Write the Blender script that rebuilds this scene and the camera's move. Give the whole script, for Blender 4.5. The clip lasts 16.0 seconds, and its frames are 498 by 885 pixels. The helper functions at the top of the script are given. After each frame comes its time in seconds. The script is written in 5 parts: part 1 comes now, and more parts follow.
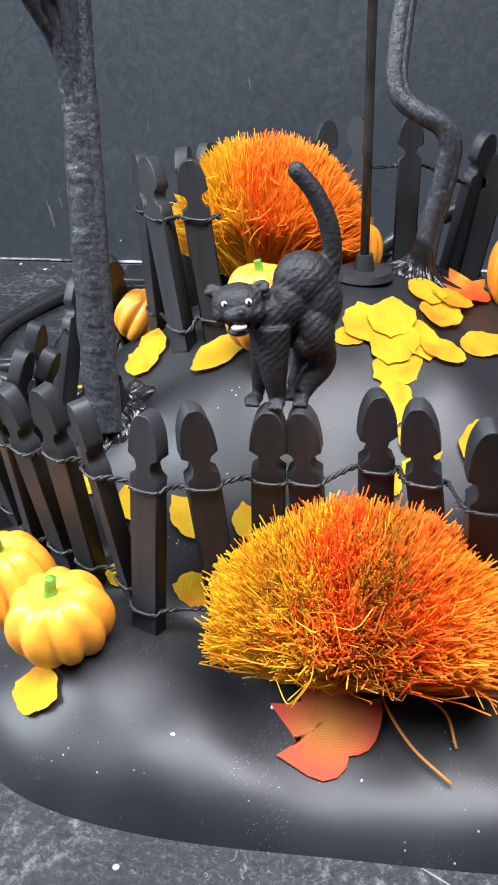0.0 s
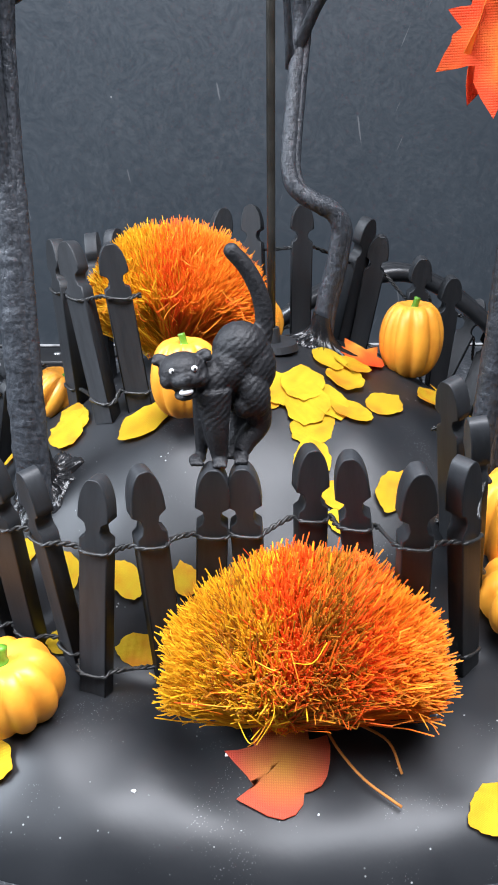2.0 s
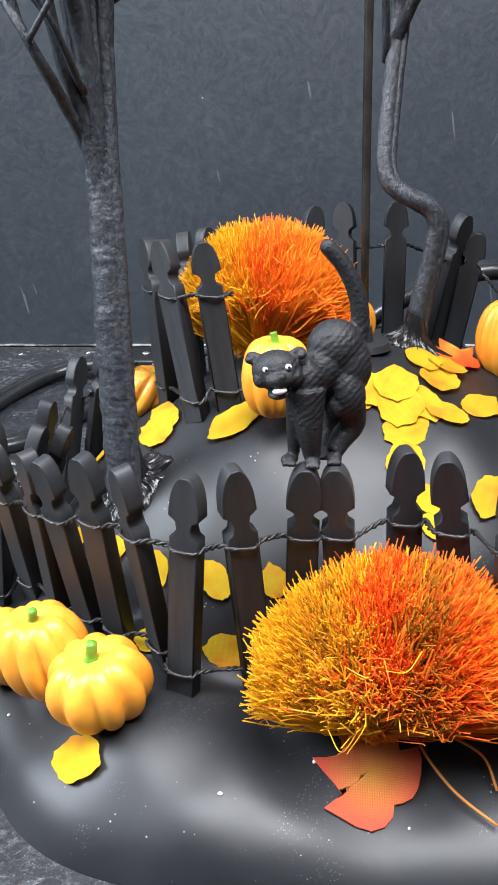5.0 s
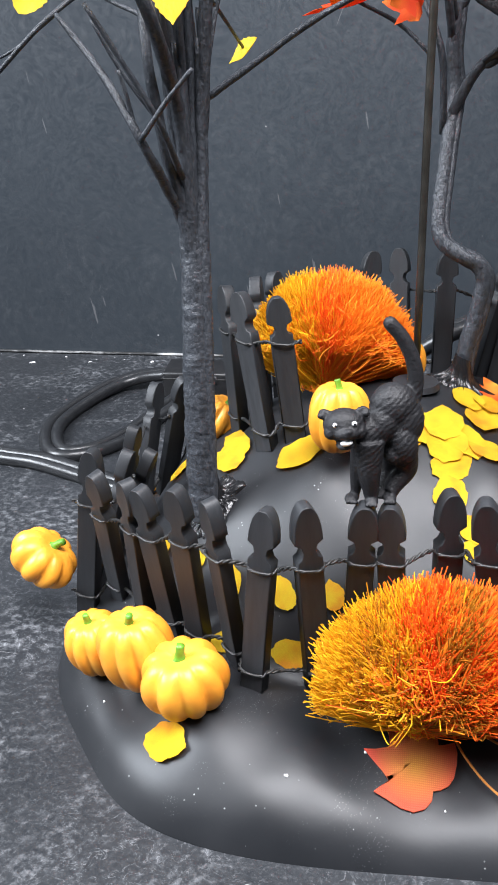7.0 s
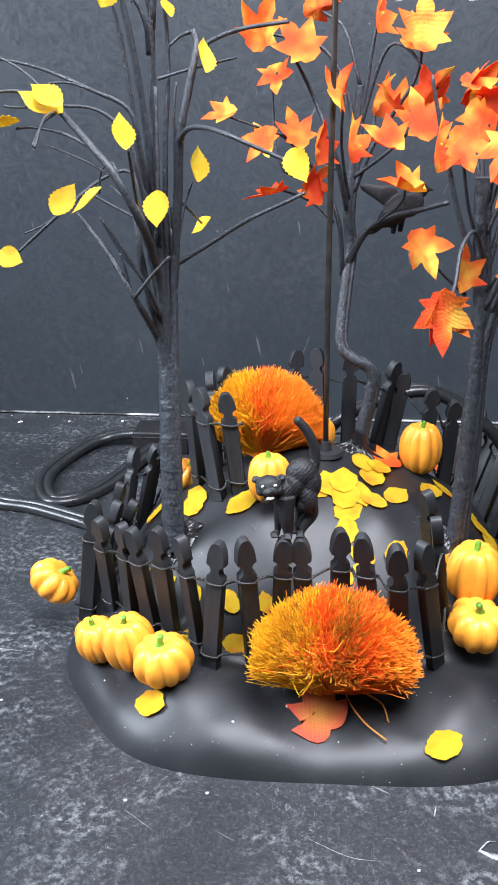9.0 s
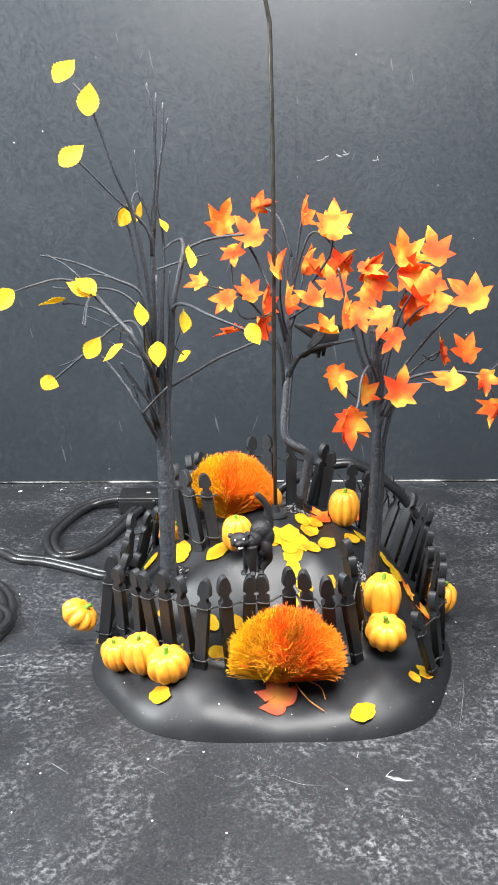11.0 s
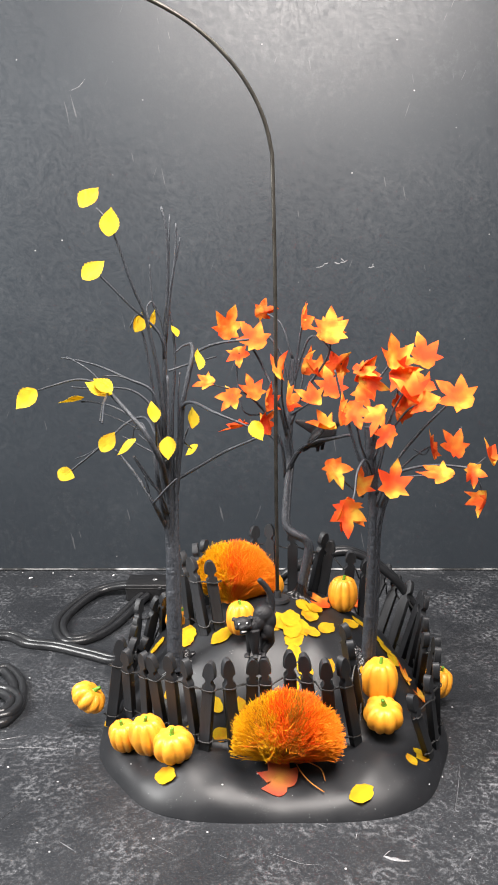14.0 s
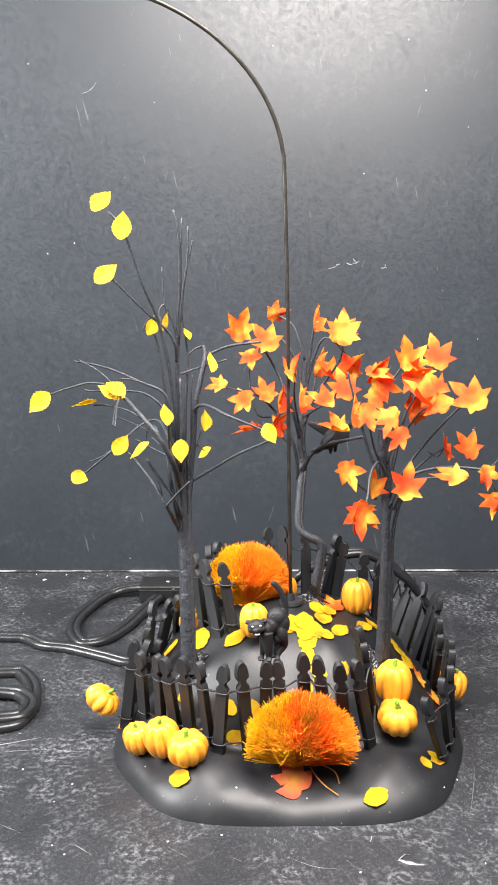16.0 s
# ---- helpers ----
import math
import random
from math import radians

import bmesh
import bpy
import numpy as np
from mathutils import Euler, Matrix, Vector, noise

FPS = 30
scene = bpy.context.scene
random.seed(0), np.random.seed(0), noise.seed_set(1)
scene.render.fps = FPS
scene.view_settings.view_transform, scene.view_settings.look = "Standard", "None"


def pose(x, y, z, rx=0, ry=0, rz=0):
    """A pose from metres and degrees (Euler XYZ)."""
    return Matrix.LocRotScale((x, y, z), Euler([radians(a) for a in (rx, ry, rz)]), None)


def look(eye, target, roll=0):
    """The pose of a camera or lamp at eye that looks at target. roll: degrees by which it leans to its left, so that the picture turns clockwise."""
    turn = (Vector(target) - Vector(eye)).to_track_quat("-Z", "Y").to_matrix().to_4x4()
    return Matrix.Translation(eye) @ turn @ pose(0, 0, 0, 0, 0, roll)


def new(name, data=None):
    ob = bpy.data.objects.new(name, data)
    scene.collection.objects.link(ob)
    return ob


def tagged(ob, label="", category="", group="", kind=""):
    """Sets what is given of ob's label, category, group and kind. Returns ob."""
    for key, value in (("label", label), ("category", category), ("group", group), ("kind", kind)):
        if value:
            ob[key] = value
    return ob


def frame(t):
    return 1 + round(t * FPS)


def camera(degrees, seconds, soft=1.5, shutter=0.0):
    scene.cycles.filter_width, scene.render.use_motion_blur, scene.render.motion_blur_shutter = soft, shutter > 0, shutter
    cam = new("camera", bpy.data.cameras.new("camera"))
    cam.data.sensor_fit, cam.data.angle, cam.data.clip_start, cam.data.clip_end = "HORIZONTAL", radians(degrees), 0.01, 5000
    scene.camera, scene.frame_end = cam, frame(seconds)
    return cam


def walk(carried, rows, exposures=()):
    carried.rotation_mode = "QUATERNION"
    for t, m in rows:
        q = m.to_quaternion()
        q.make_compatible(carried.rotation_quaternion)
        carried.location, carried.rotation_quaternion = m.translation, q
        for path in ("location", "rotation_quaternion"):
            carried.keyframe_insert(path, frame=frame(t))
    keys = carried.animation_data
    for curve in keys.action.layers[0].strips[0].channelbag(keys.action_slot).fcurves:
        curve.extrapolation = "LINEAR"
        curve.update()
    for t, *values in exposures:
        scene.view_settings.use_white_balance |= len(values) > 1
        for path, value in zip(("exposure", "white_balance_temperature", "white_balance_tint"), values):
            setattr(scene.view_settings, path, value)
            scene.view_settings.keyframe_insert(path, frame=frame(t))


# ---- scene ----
cam = camera(32.3, 16.0, soft=1.8)
PATH = [
    (0, (0.01747, -0.14543, 0.12575), (-0.18253, 1.16179, -0.58218), -1.02),
    (0.5, (0.00918, -0.15557, 0.12819), (-0.04455, 1.20267, -0.5061), 0.10),
    (1, (0.00784, -0.15764, 0.12602), (0.01293, 1.21332, -0.48262), 0.30),
    (1.5, (0.00589, -0.15696, 0.12736), (0.02778, 1.22222, -0.46203), 0.13),
    (2, (0.00495, -0.15783, 0.12702), (0.0363, 1.22413, -0.45538), 0.17),
    (2.5, (0.00406, -0.15893, 0.12745), (0.03995, 1.22505, -0.44988), 0.21),
    (3, (0.00385, -0.15917, 0.12748), (0.03842, 1.22599, -0.44709), 0.31),
    (3.5, (0.00327, -0.15795, 0.12676), (0.04126, 1.22642, -0.44949), 0.56),
    (4, (0.00356, -0.15622, 0.12612), (0.03274, 1.22656, -0.45445), 0.52),
    (4.5, (0.0034, -0.15556, 0.12538), (-0.03656, 1.22815, -0.45234), -0.33),
    (5, (0.003, -0.15549, 0.1258), (-0.10789, 1.22379, -0.45324), -1.26),
    (5.2, (0.00258, -0.15533, 0.1262), (-0.13712, 1.22205, -0.45113), -1.58),
    (7.3, (-0.00112, -0.18693, 0.1517), (-0.1826, 1.17518, -0.44975), -1.03),
    (7.5, (-0.00046, -0.19405, 0.15488), (-0.16325, 1.17256, -0.44168), -0.60),
    (8, (0.00199, -0.2103, 0.16134), (-0.14445, 1.1651, -0.41903), -0.08),
    (8.5, (0.00595, -0.22709, 0.16864), (-0.1244, 1.15693, -0.39483), 0.12),
    (9, (0.00819, -0.25771, 0.18787), (-0.09333, 1.13808, -0.35202), -0.02),
    (9.2, (0.00928, -0.273, 0.19585), (-0.07503, 1.1272, -0.3355), -0.03),
    (11.3, (0.00202, -0.37879, 0.24212), (-0.00032, 1.05496, -0.19873), -0.31),
    (11.5, (0.00394, -0.3816, 0.24204), (-0.00215, 1.05641, -0.18469), -0.30),
    (12, (0.0036, -0.38723, 0.24491), (0.00691, 1.05838, -0.15534), -0.13),
    (12.5, (0.00307, -0.39533, 0.24926), (0.00793, 1.05974, -0.11508), 0.00),
    (13, (0.00264, -0.39824, 0.25098), (0.00612, 1.06228, -0.09087), 0.10),
    (13.5, (0.00295, -0.39855, 0.25006), (0.00052, 1.06539, -0.07688), -0.01),
    (14, (0.00256, -0.39866, 0.24926), (-0.007, 1.06884, -0.06116), -0.14),
    (14.5, (0.00286, -0.39795, 0.25001), (-0.01431, 1.06979, -0.05889), -0.27),
    (15, (0.00294, -0.39854, 0.25077), (-0.02376, 1.06945, -0.05633), -0.43),
    (15.5, (0.00241, -0.39789, 0.25093), (-0.02778, 1.06994, -0.05658), -0.48),
    (16, (0.00232, -0.39817, 0.25044), (-0.02869, 1.06905, -0.05989), -0.53),
]
walk(cam, [(t, look(eye, target, roll)) for t, eye, target, roll in PATH],
     exposures=[(0, -0.01, 6060, 11), (1, -0.04, 5920, 10), (3.6, -0.04, 5920, 10), (5.2, -0.01, 6090, 10), (7.4, 0.03, 6150, 11), (8.2, 0.01, 6080, 11), (9.2, 0.01, 5880, 11), (11.3, 0.28, 6550, 8), (12.5, 0.27, 6600, 8), (13, -0.10, 7000, 12), (13.6, -0.12, 6950, 12), (14, -0.02, 6900, 12), (14.6, 0.18, 6800, 11), (15.1, 0.38, 6850, 12), (16, 0.38, 6850, 12)])


# ---- world, lamps ----
world = bpy.data.worlds.new("room_light")
scene.world = world
world.use_nodes = True
world.node_tree.nodes["Background"].inputs[0].default_value = (0.80, 0.90, 1.0, 1)
world.node_tree.nodes["Background"].inputs[1].default_value = 0.48


def area_lamp(name, eye, target, size, deep, power, colour):
    data = bpy.data.lights.new(name, "AREA")
    data.shape, data.size, data.size_y, data.energy, data.color = "ELLIPSE", size, deep, power, colour
    ob = new(name, data)
    ob.matrix_world = look(eye, target)
    return ob


area_lamp("overhead_lamp", (0.055, -0.170, 0.570), (0.0, 0.0, 0.03), 0.42, 0.32, 10.4, (1.0, 0.968, 0.955))
area_lamp("side_lamp", (-0.72, -0.15, 0.57), (-0.02, 0.0, 0.03), 0.44, 0.42, 17.3, (0.94, 0.974, 1.0))


# ---- materials ----
class Graph:
    """A small helper to wire node materials."""

    def __init__(self, name):
        self.mat = bpy.data.materials.new(name)
        self.mat.use_nodes = True
        self.tree = self.mat.node_tree
        self.bsdf = self.tree.nodes["Principled BSDF"]
        self.coords = self.node("ShaderNodeTexCoord").outputs["Object"]

    def node(self, kind, **values):
        made = self.tree.nodes.new(kind)
        for key, value in values.items():
            made.inputs[key.replace("_", " ")].default_value = value
        return made

    def link(self, a, b):
        self.tree.links.new(a, b)

    def noise(self, scale, detail=4.0, rough=0.55, stretch=None, coords=None):
        n = self.node("ShaderNodeTexNoise", Scale=scale, Detail=detail, Roughness=rough)
        source = coords or self.coords
        if stretch:
            m = self.node("ShaderNodeMapping")
            m.inputs["Scale"].default_value = stretch
            self.link(source, m.inputs["Vector"])
            source = m.outputs["Vector"]
        self.link(source, n.inputs["Vector"])
        return n.outputs["Fac"]

    def ramp(self, fac, *stops):
        r = self.node("ShaderNodeValToRGB")
        els = r.color_ramp.elements
        while len(els) < len(stops):
            els.new(0.5)
        for el, (at, colour) in zip(els, stops):
            el.position, el.color = at, (*colour, 1)
        self.link(fac, r.inputs["Fac"])
        return r.outputs["Color"]

    def grey(self, fac, a, b, low, high):
        m = self.node("ShaderNodeMapRange")
        for i, v in ((1, a), (2, b), (3, low), (4, high)):
            m.inputs[i].default_value = v
        self.link(fac, m.inputs[0])
        return m.outputs[0]

    def mix(self, fac, a, b, how="MIX"):
        m = self.node("ShaderNodeMix")
        m.data_type, m.blend_type = "RGBA", how
        if isinstance(fac, float):
            m.inputs[0].default_value = fac
        else:
            self.link(fac, m.inputs[0])
        for socket, v in ((m.inputs[6], a), (m.inputs[7], b)):
            if isinstance(v, tuple):
                socket.default_value = (*v, 1)
            else:
                self.link(v, socket)
        return m.outputs[2]

    def bent(self, scale, amount):
        """The coordinates pushed about by a coarse noise."""
        n = self.node("ShaderNodeTexNoise", Scale=scale, Detail=3.0)
        self.link(self.coords, n.inputs["Vector"])
        m = self.node("ShaderNodeVectorMath")
        m.operation = "MULTIPLY_ADD"
        self.link(n.outputs["Color"], m.inputs[0])
        m.inputs[1].default_value = (amount, amount, amount)
        self.link(self.coords, m.inputs[2])
        return m.outputs[0]

    def random(self):
        return self.node("ShaderNodeObjectInfo").outputs["Random"]

    def island(self):
        return self.node("ShaderNodeNewGeometry").outputs["Random Per Island"]

    def bump(self, fac, strength, distance):
        b = self.node("ShaderNodeBump", Strength=strength, Distance=distance)
        self.link(fac, b.inputs["Height"])
        self.link(b.outputs["Normal"], self.bsdf.inputs["Normal"])

    def done(self, colour=None, rough=None, **values):
        if colour is not None:
            if isinstance(colour, tuple):
                self.bsdf.inputs["Base Color"].default_value = (*colour, 1)
            else:
                self.link(colour, self.bsdf.inputs["Base Color"])
        if rough is not None:
            if isinstance(rough, float):
                self.bsdf.inputs["Roughness"].default_value = rough
            else:
                self.link(rough, self.bsdf.inputs["Roughness"])
        for key, value in values.items():
            self.bsdf.inputs[key.replace("_", " ")].default_value = value
        return self.mat


def board_material(name, low, high, wear, scale, amount, gloss, relief):
    """Matt black painted board: chalky wear in drifts, fine mottling, hair scratches and dust."""
    g = Graph(name)
    cloud = g.noise(scale, 6, 0.6)
    fine = g.noise(scale * 44, 8, 0.72)
    grain = g.noise(scale * 105, 4, 0.7)
    base = g.ramp(cloud, (0.3, low), (0.75, high))
    drift = g.grey(g.noise(scale * 2.8, 8, 0.70), 0.46, 0.70, 0.0, 1.0)
    rub = g.grey(fine, 0.48, 0.68, 0.0, amount)

    def times(a, b):
        m = g.node("ShaderNodeMath")
        m.operation = "MULTIPLY"
        g.link(a, m.inputs[0])
        g.link(b, m.inputs[1])
        return m.outputs[0]

    colour = g.mix(times(drift, rub), base, wear)
    colour = g.mix(g.grey(grain, 0.54, 0.74, 0.0, amount * 0.14), colour, wear)
    for turn, stretch, level in ((0.5, (1.0, 30.0, 1.0), 0.752), (-0.9, (34.0, 1.0, 1.0), 0.756)):
        m = g.node("ShaderNodeMapping")
        m.inputs["Rotation"].default_value = (0, turn * 0.4, turn)
        g.link(g.coords, m.inputs["Vector"])
        lines = g.noise(30, 2, 0.5, stretch, m.outputs["Vector"])
        colour = g.mix(g.grey(lines, level, level + 0.02, 0.0, 0.4), colour, wear)
    dust = g.node("ShaderNodeTexVoronoi", Scale=110.0)
    g.link(g.coords, dust.inputs["Vector"])
    dots = g.grey(dust.outputs["Distance"], 0.035, 0.075, 0.75, 0.0)
    gate = g.grey(g.noise(61, 1), 0.68 - 0.2 * amount, 0.72 - 0.2 * amount, 0.0, 1.0)
    colour = g.mix(times(dots, gate), colour, (0.5, 0.5, 0.5))
    swirl = g.noise(scale * 60, 7, 0.75, None, g.bent(scale * 7, 0.05))
    hairs = g.noise(scale * 34, 3, 0.6, None, g.bent(scale * 5, 0.05))
    thread = times(g.grey(hairs, 0.485, 0.5, 0.0, 1.0), g.grey(hairs, 0.515, 0.5, 0.0, 1.0))
    colour = g.mix(times(thread, times(g.grey(g.noise(scale * 1.7, 4), 0.40, 0.66, 0.0, 1.0), g.grey(fine, 0.40, 0.62, 0.0, amount * 0.8))), colour, wear)
    g.bump(fine, relief, 0.0005)
    return g.done(colour, g.grey(swirl, 0.36, 0.64, gloss + 0.06 + relief * 0.4, gloss - 0.06 - relief * 0.2))


def satin_black():
    g = Graph("satin_black_resin")
    cloud = g.noise(45, 5)
    dust = g.node("ShaderNodeTexVoronoi", Scale=700.0)
    g.link(g.coords, dust.inputs["Vector"])
    dots = g.grey(dust.outputs["Distance"], 0.10, 0.16, 0.75, 0.0)
    gate = g.grey(g.noise(240, 2), 0.61, 0.66, 0.0, 1.0)
    k = g.node("ShaderNodeMath")
    k.operation = "MULTIPLY"
    g.link(dots, k.inputs[0])
    g.link(gate, k.inputs[1])
    colour = g.mix(k.outputs[0], g.ramp(cloud, (0.3, (0.009, 0.010, 0.012)), (0.8, (0.017, 0.018, 0.0205))), (0.35, 0.36, 0.36))
    fluff = g.node("ShaderNodeTexVoronoi", Scale=1900.0)
    g.link(g.coords, fluff.inputs["Vector"])
    grains = g.node("ShaderNodeMath")
    grains.operation = "MULTIPLY"
    g.link(g.grey(fluff.outputs["Distance"], 0.12, 0.22, 0.6, 0.0), grains.inputs[0])
    g.link(g.grey(g.noise(75, 5, 0.65), 0.56, 0.72, 0.0, 0.8), grains.inputs[1])
    colour = g.mix(grains.outputs[0], colour, (0.42, 0.43, 0.44))
    g.bump(g.noise(120, 4), 0.12, 0.0006)
    return g.done(colour, g.grey(cloud, 0.3, 0.7, 0.42, 0.51), Specular_IOR_Level=0.41)


def painted_black(name, low, high, rough, grain=None, bump=0.3, depth=0.0003, vary=0.6):
    g = Graph(name)
    n = g.noise(420, 5, 0.6, grain)
    colour = g.mix(g.grey(g.random(), 0, 1, 0.0, vary), g.ramp(n, (0.3, low), (0.75, high)), low)
    g.bump(n, bump, depth)
    return g.done(colour, rough, Specular_IOR_Level=0.38)


def plain(name, low, high, rough, scale=300.0, bump=0.15, **values):
    g = Graph(name)
    n = g.noise(scale, 5)
    g.bump(n, bump, 0.0003)
    return g.done(g.ramp(n, (0.3, low), (0.72, high)), rough, **values)


def pumpkin_skin():
    g = Graph("orange_resin_pumpkin")
    n = g.noise(160, 4)
    warm = g.ramp(n, (0.25, (0.70, 0.23, 0.016)), (0.75, (0.90, 0.41, 0.036)))
    colour = g.mix(g.grey(g.random(), 0, 1, 0.0, 0.35), warm, (0.88, 0.37, 0.03))
    g.bump(g.noise(700, 3), 0.12, 0.0003)
    return g.done(colour, 0.42)


def cloth_leaf(name, *stops, spread=1.3, heart=(0.16, 0.35), weft=0.30):
    """Printed fabric leaf: dye runs across it in soft clouds, different on each leaf, with a fine weave."""
    g = Graph(name)
    shift = g.node("ShaderNodeVectorMath")
    shift.operation = "MULTIPLY_ADD"
    g.link(g.random(), shift.inputs[0])
    shift.inputs[1].default_value = (31.0, 17.0, 9.0)
    g.link(g.coords, shift.inputs[2])
    dye = g.noise(spread, 2, 0.5, None, shift.outputs[0])
    colour = g.ramp(dye, *stops)
    d = g.node("ShaderNodeVectorMath")
    d.operation = "LENGTH"
    g.link(g.coords, d.inputs[0])
    colour = g.mix(g.grey(d.outputs["Value"], heart[0], 0.04, 0.0, heart[1]), colour, stops[-1][1])
    weave = []
    for axis in ("X", "Y"):
        threads = g.node("ShaderNodeTexWave", Scale=15.0, Distortion=0.8)
        threads.bands_direction = axis
        g.link(g.coords, threads.inputs["Vector"])
        weave.append(threads.outputs["Fac"])
    cloth = g.node("ShaderNodeMath")
    cloth.operation = "MULTIPLY"
    g.link(weave[0], cloth.inputs[0])
    g.link(weave[1], cloth.inputs[1])
    blot = g.noise(3.2, 4, 0.6, None, shift.outputs[0])
    colour = g.mix(g.grey(blot, 0.52, 0.72, 0.0, 0.35), colour, stops[0][1])
    colour = g.mix(g.grey(cloth.outputs[0], 0.0, 0.5, weft, 0.0), colour, tuple(v * 0.62 for v in stops[0][1]))
    g.bump(cloth.outputs[0], 0.35, 0.008)
    mat = g.done(colour, 0.6, Specular_IOR_Level=0.25)
    thin = g.node("ShaderNodeBsdfTranslucent")
    g.link(colour, thin.inputs["Color"])
    blend = g.node("ShaderNodeMixShader")
    blend.inputs[0].default_value = 0.40
    g.link(g.bsdf.outputs[0], blend.inputs[1])
    g.link(thin.outputs[0], blend.inputs[2])
    g.link(blend.outputs[0], g.tree.nodes["Material Output"].inputs["Surface"])
    return mat


def bristle(name, low, high):
    g = Graph(name)
    colour = g.ramp(g.island(), (0.0, low), (1.0, high))
    mat = g.done(colour, 0.6, Specular_IOR_Level=0.25)
    thin = g.node("ShaderNodeBsdfTranslucent")
    g.link(colour, thin.inputs["Color"])
    blend = g.node("ShaderNodeMixShader")
    blend.inputs[0].default_value = 0.36
    g.link(g.bsdf.outputs[0], blend.inputs[1])
    g.link(thin.outputs[0], blend.inputs[2])
    g.link(blend.outputs[0], g.tree.nodes["Material Output"].inputs["Surface"])
    return mat


TABLE = board_material("worn_black_table", (0.0072, 0.0085, 0.011), (0.0205, 0.0228, 0.0265), (0.36, 0.37, 0.39), 8.0, 0.84, 0.46, 0.26)
BOARD = board_material("black_backdrop_board", (0.0186, 0.0232, 0.0290), (0.0290, 0.0358, 0.0430), (0.16, 0.16, 0.165), 5.0, 0.17, 0.40, 0.17)
RESIN = satin_black()
FENCE = painted_black("black_painted_wood", (0.0135, 0.0145, 0.0165), (0.036, 0.0385, 0.043), 0.52, (1.0, 1.0, 0.12))
WIRE = plain("black_wire", (0.012, 0.012, 0.012), (0.03, 0.03, 0.03), 0.42)
BARK = painted_black("black_wrapped_bark", (0.017, 0.0192, 0.0235), (0.066, 0.0725, 0.084), 0.40, (2.6, 2.6, 1.9), 1.0, 0.0004, 0.25)
FOOT = plain("glossy_black_glue", (0.006, 0.006, 0.007), (0.014, 0.014, 0.015), 0.27, 900, 0.6, Specular_IOR_Level=0.55)
CATSKIN = plain("matt_black_figurine", (0.008, 0.008, 0.0092), (0.019, 0.019, 0.0215), 0.55, 1700, 0.7, Specular_IOR_Level=0.35)
WHITE = plain("white_paint", (0.7, 0.7, 0.7), (0.82, 0.82, 0.82), 0.35)
SCRAPE = plain("pale_scrape", (0.08, 0.08, 0.085), (0.36, 0.36, 0.37), 0.6, 900)
SKIN = pumpkin_skin()
STEM = plain("green_painted_stem", (0.05, 0.17, 0.01), (0.16, 0.38, 0.03), 0.42, 500)
YELLOW = cloth_leaf("yellow_cloth_leaf", (0.33, (0.78, 0.34, 0.020)), (0.44, (0.80, 0.50, 0.016)), (0.58, (0.81, 0.61, 0.022)))
MAPLE = cloth_leaf("orange_cloth_maple_leaf", (0.34, (0.82, 0.080, 0.018)), (0.47, (0.88, 0.16, 0.024)), (0.56, (0.90, 0.30, 0.038)), (0.66, (0.92, 0.60, 0.08)), heart=(0.16, 0.0), weft=0.08)
LEMON = cloth_leaf("lemon_cloth_leaf", (0.33, (0.85, 0.48, 0.030)), (0.45, (0.87, 0.60, 0.030)), (0.62, (0.88, 0.70, 0.06)), heart=(0.16, 0.0), weft=0.08)
PEACH = cloth_leaf("peach_cloth_maple_leaf", (0.40, (0.82, 0.12, 0.07)), (0.60, (0.84, 0.19, 0.09)), (0.9, (0.88, 0.48, 0.07)), spread=0.9, heart=(0.42, 0.85))
GOLD = bristle("ochre_bristle", (0.72, 0.34, 0.007), (0.98, 0.62, 0.016))
FLAME = bristle("flame_orange_bristle", (0.92, 0.22, 0.010), (0.98, 0.40, 0.018))
RED = bristle("red_orange_bristle", (0.90, 0.095, 0.008), (0.97, 0.25, 0.016))
# Olive brown dye, its colour darkened further for the shadow between tufts.
SHADED_OLIVE = bristle("shaded_olive_brown_bristle", (0.30, 0.11, 0.008), (0.70, 0.29, 0.015))
STEEL = plain("dark_bronze_rod", (0.045, 0.042, 0.036), (0.09, 0.085, 0.075), 0.3, 200, 0.1, Metallic=0.7)
RUBBER = plain("black_rubber_cable", (0.010, 0.0105, 0.012), (0.020, 0.021, 0.023), 0.33, Specular_IOR_Level=0.5)
PLASTIC = plain("black_plastic_case", (0.008, 0.008, 0.009), (0.014, 0.014, 0.015), 0.38)
REDCOAT = plain("red_painted_coat", (0.42, 0.02, 0.02), (0.62, 0.05, 0.04), 0.45)
GREYHAIR = plain("grey_painted_hair", (0.22, 0.22, 0.24), (0.65, 0.65, 0.66), 0.5)
STRAW = plain("yellow_painted_straw", (0.55, 0.45, 0.02), (0.80, 0.70, 0.08), 0.5)
FLESH = plain("flesh_paint", (0.60, 0.33, 0.22), (0.72, 0.44, 0.32), 0.5)
WOODEN = plain("tan_painted_wood", (0.42, 0.20, 0.07), (0.60, 0.32, 0.12), 0.5)


# ---- building helpers ----
def mesh_of(name, bm, materials, smooth=True):
    data = bpy.data.meshes.new(name)
    for f in bm.faces:
        f.smooth = smooth
    bm.to_mesh(data)
    bm.free()
    for m in materials if isinstance(materials, (list, tuple)) else [materials]:
        data.materials.append(m)
    return data


def part(name, bm, material, parent=None, label="", smooth=True, at=None):
    ob = new(name, mesh_of(name, bm, material, smooth))
    if at is not None:
        ob.matrix_basis = at
    ob.parent = parent
    if label:
        ob["label"] = label
    return ob


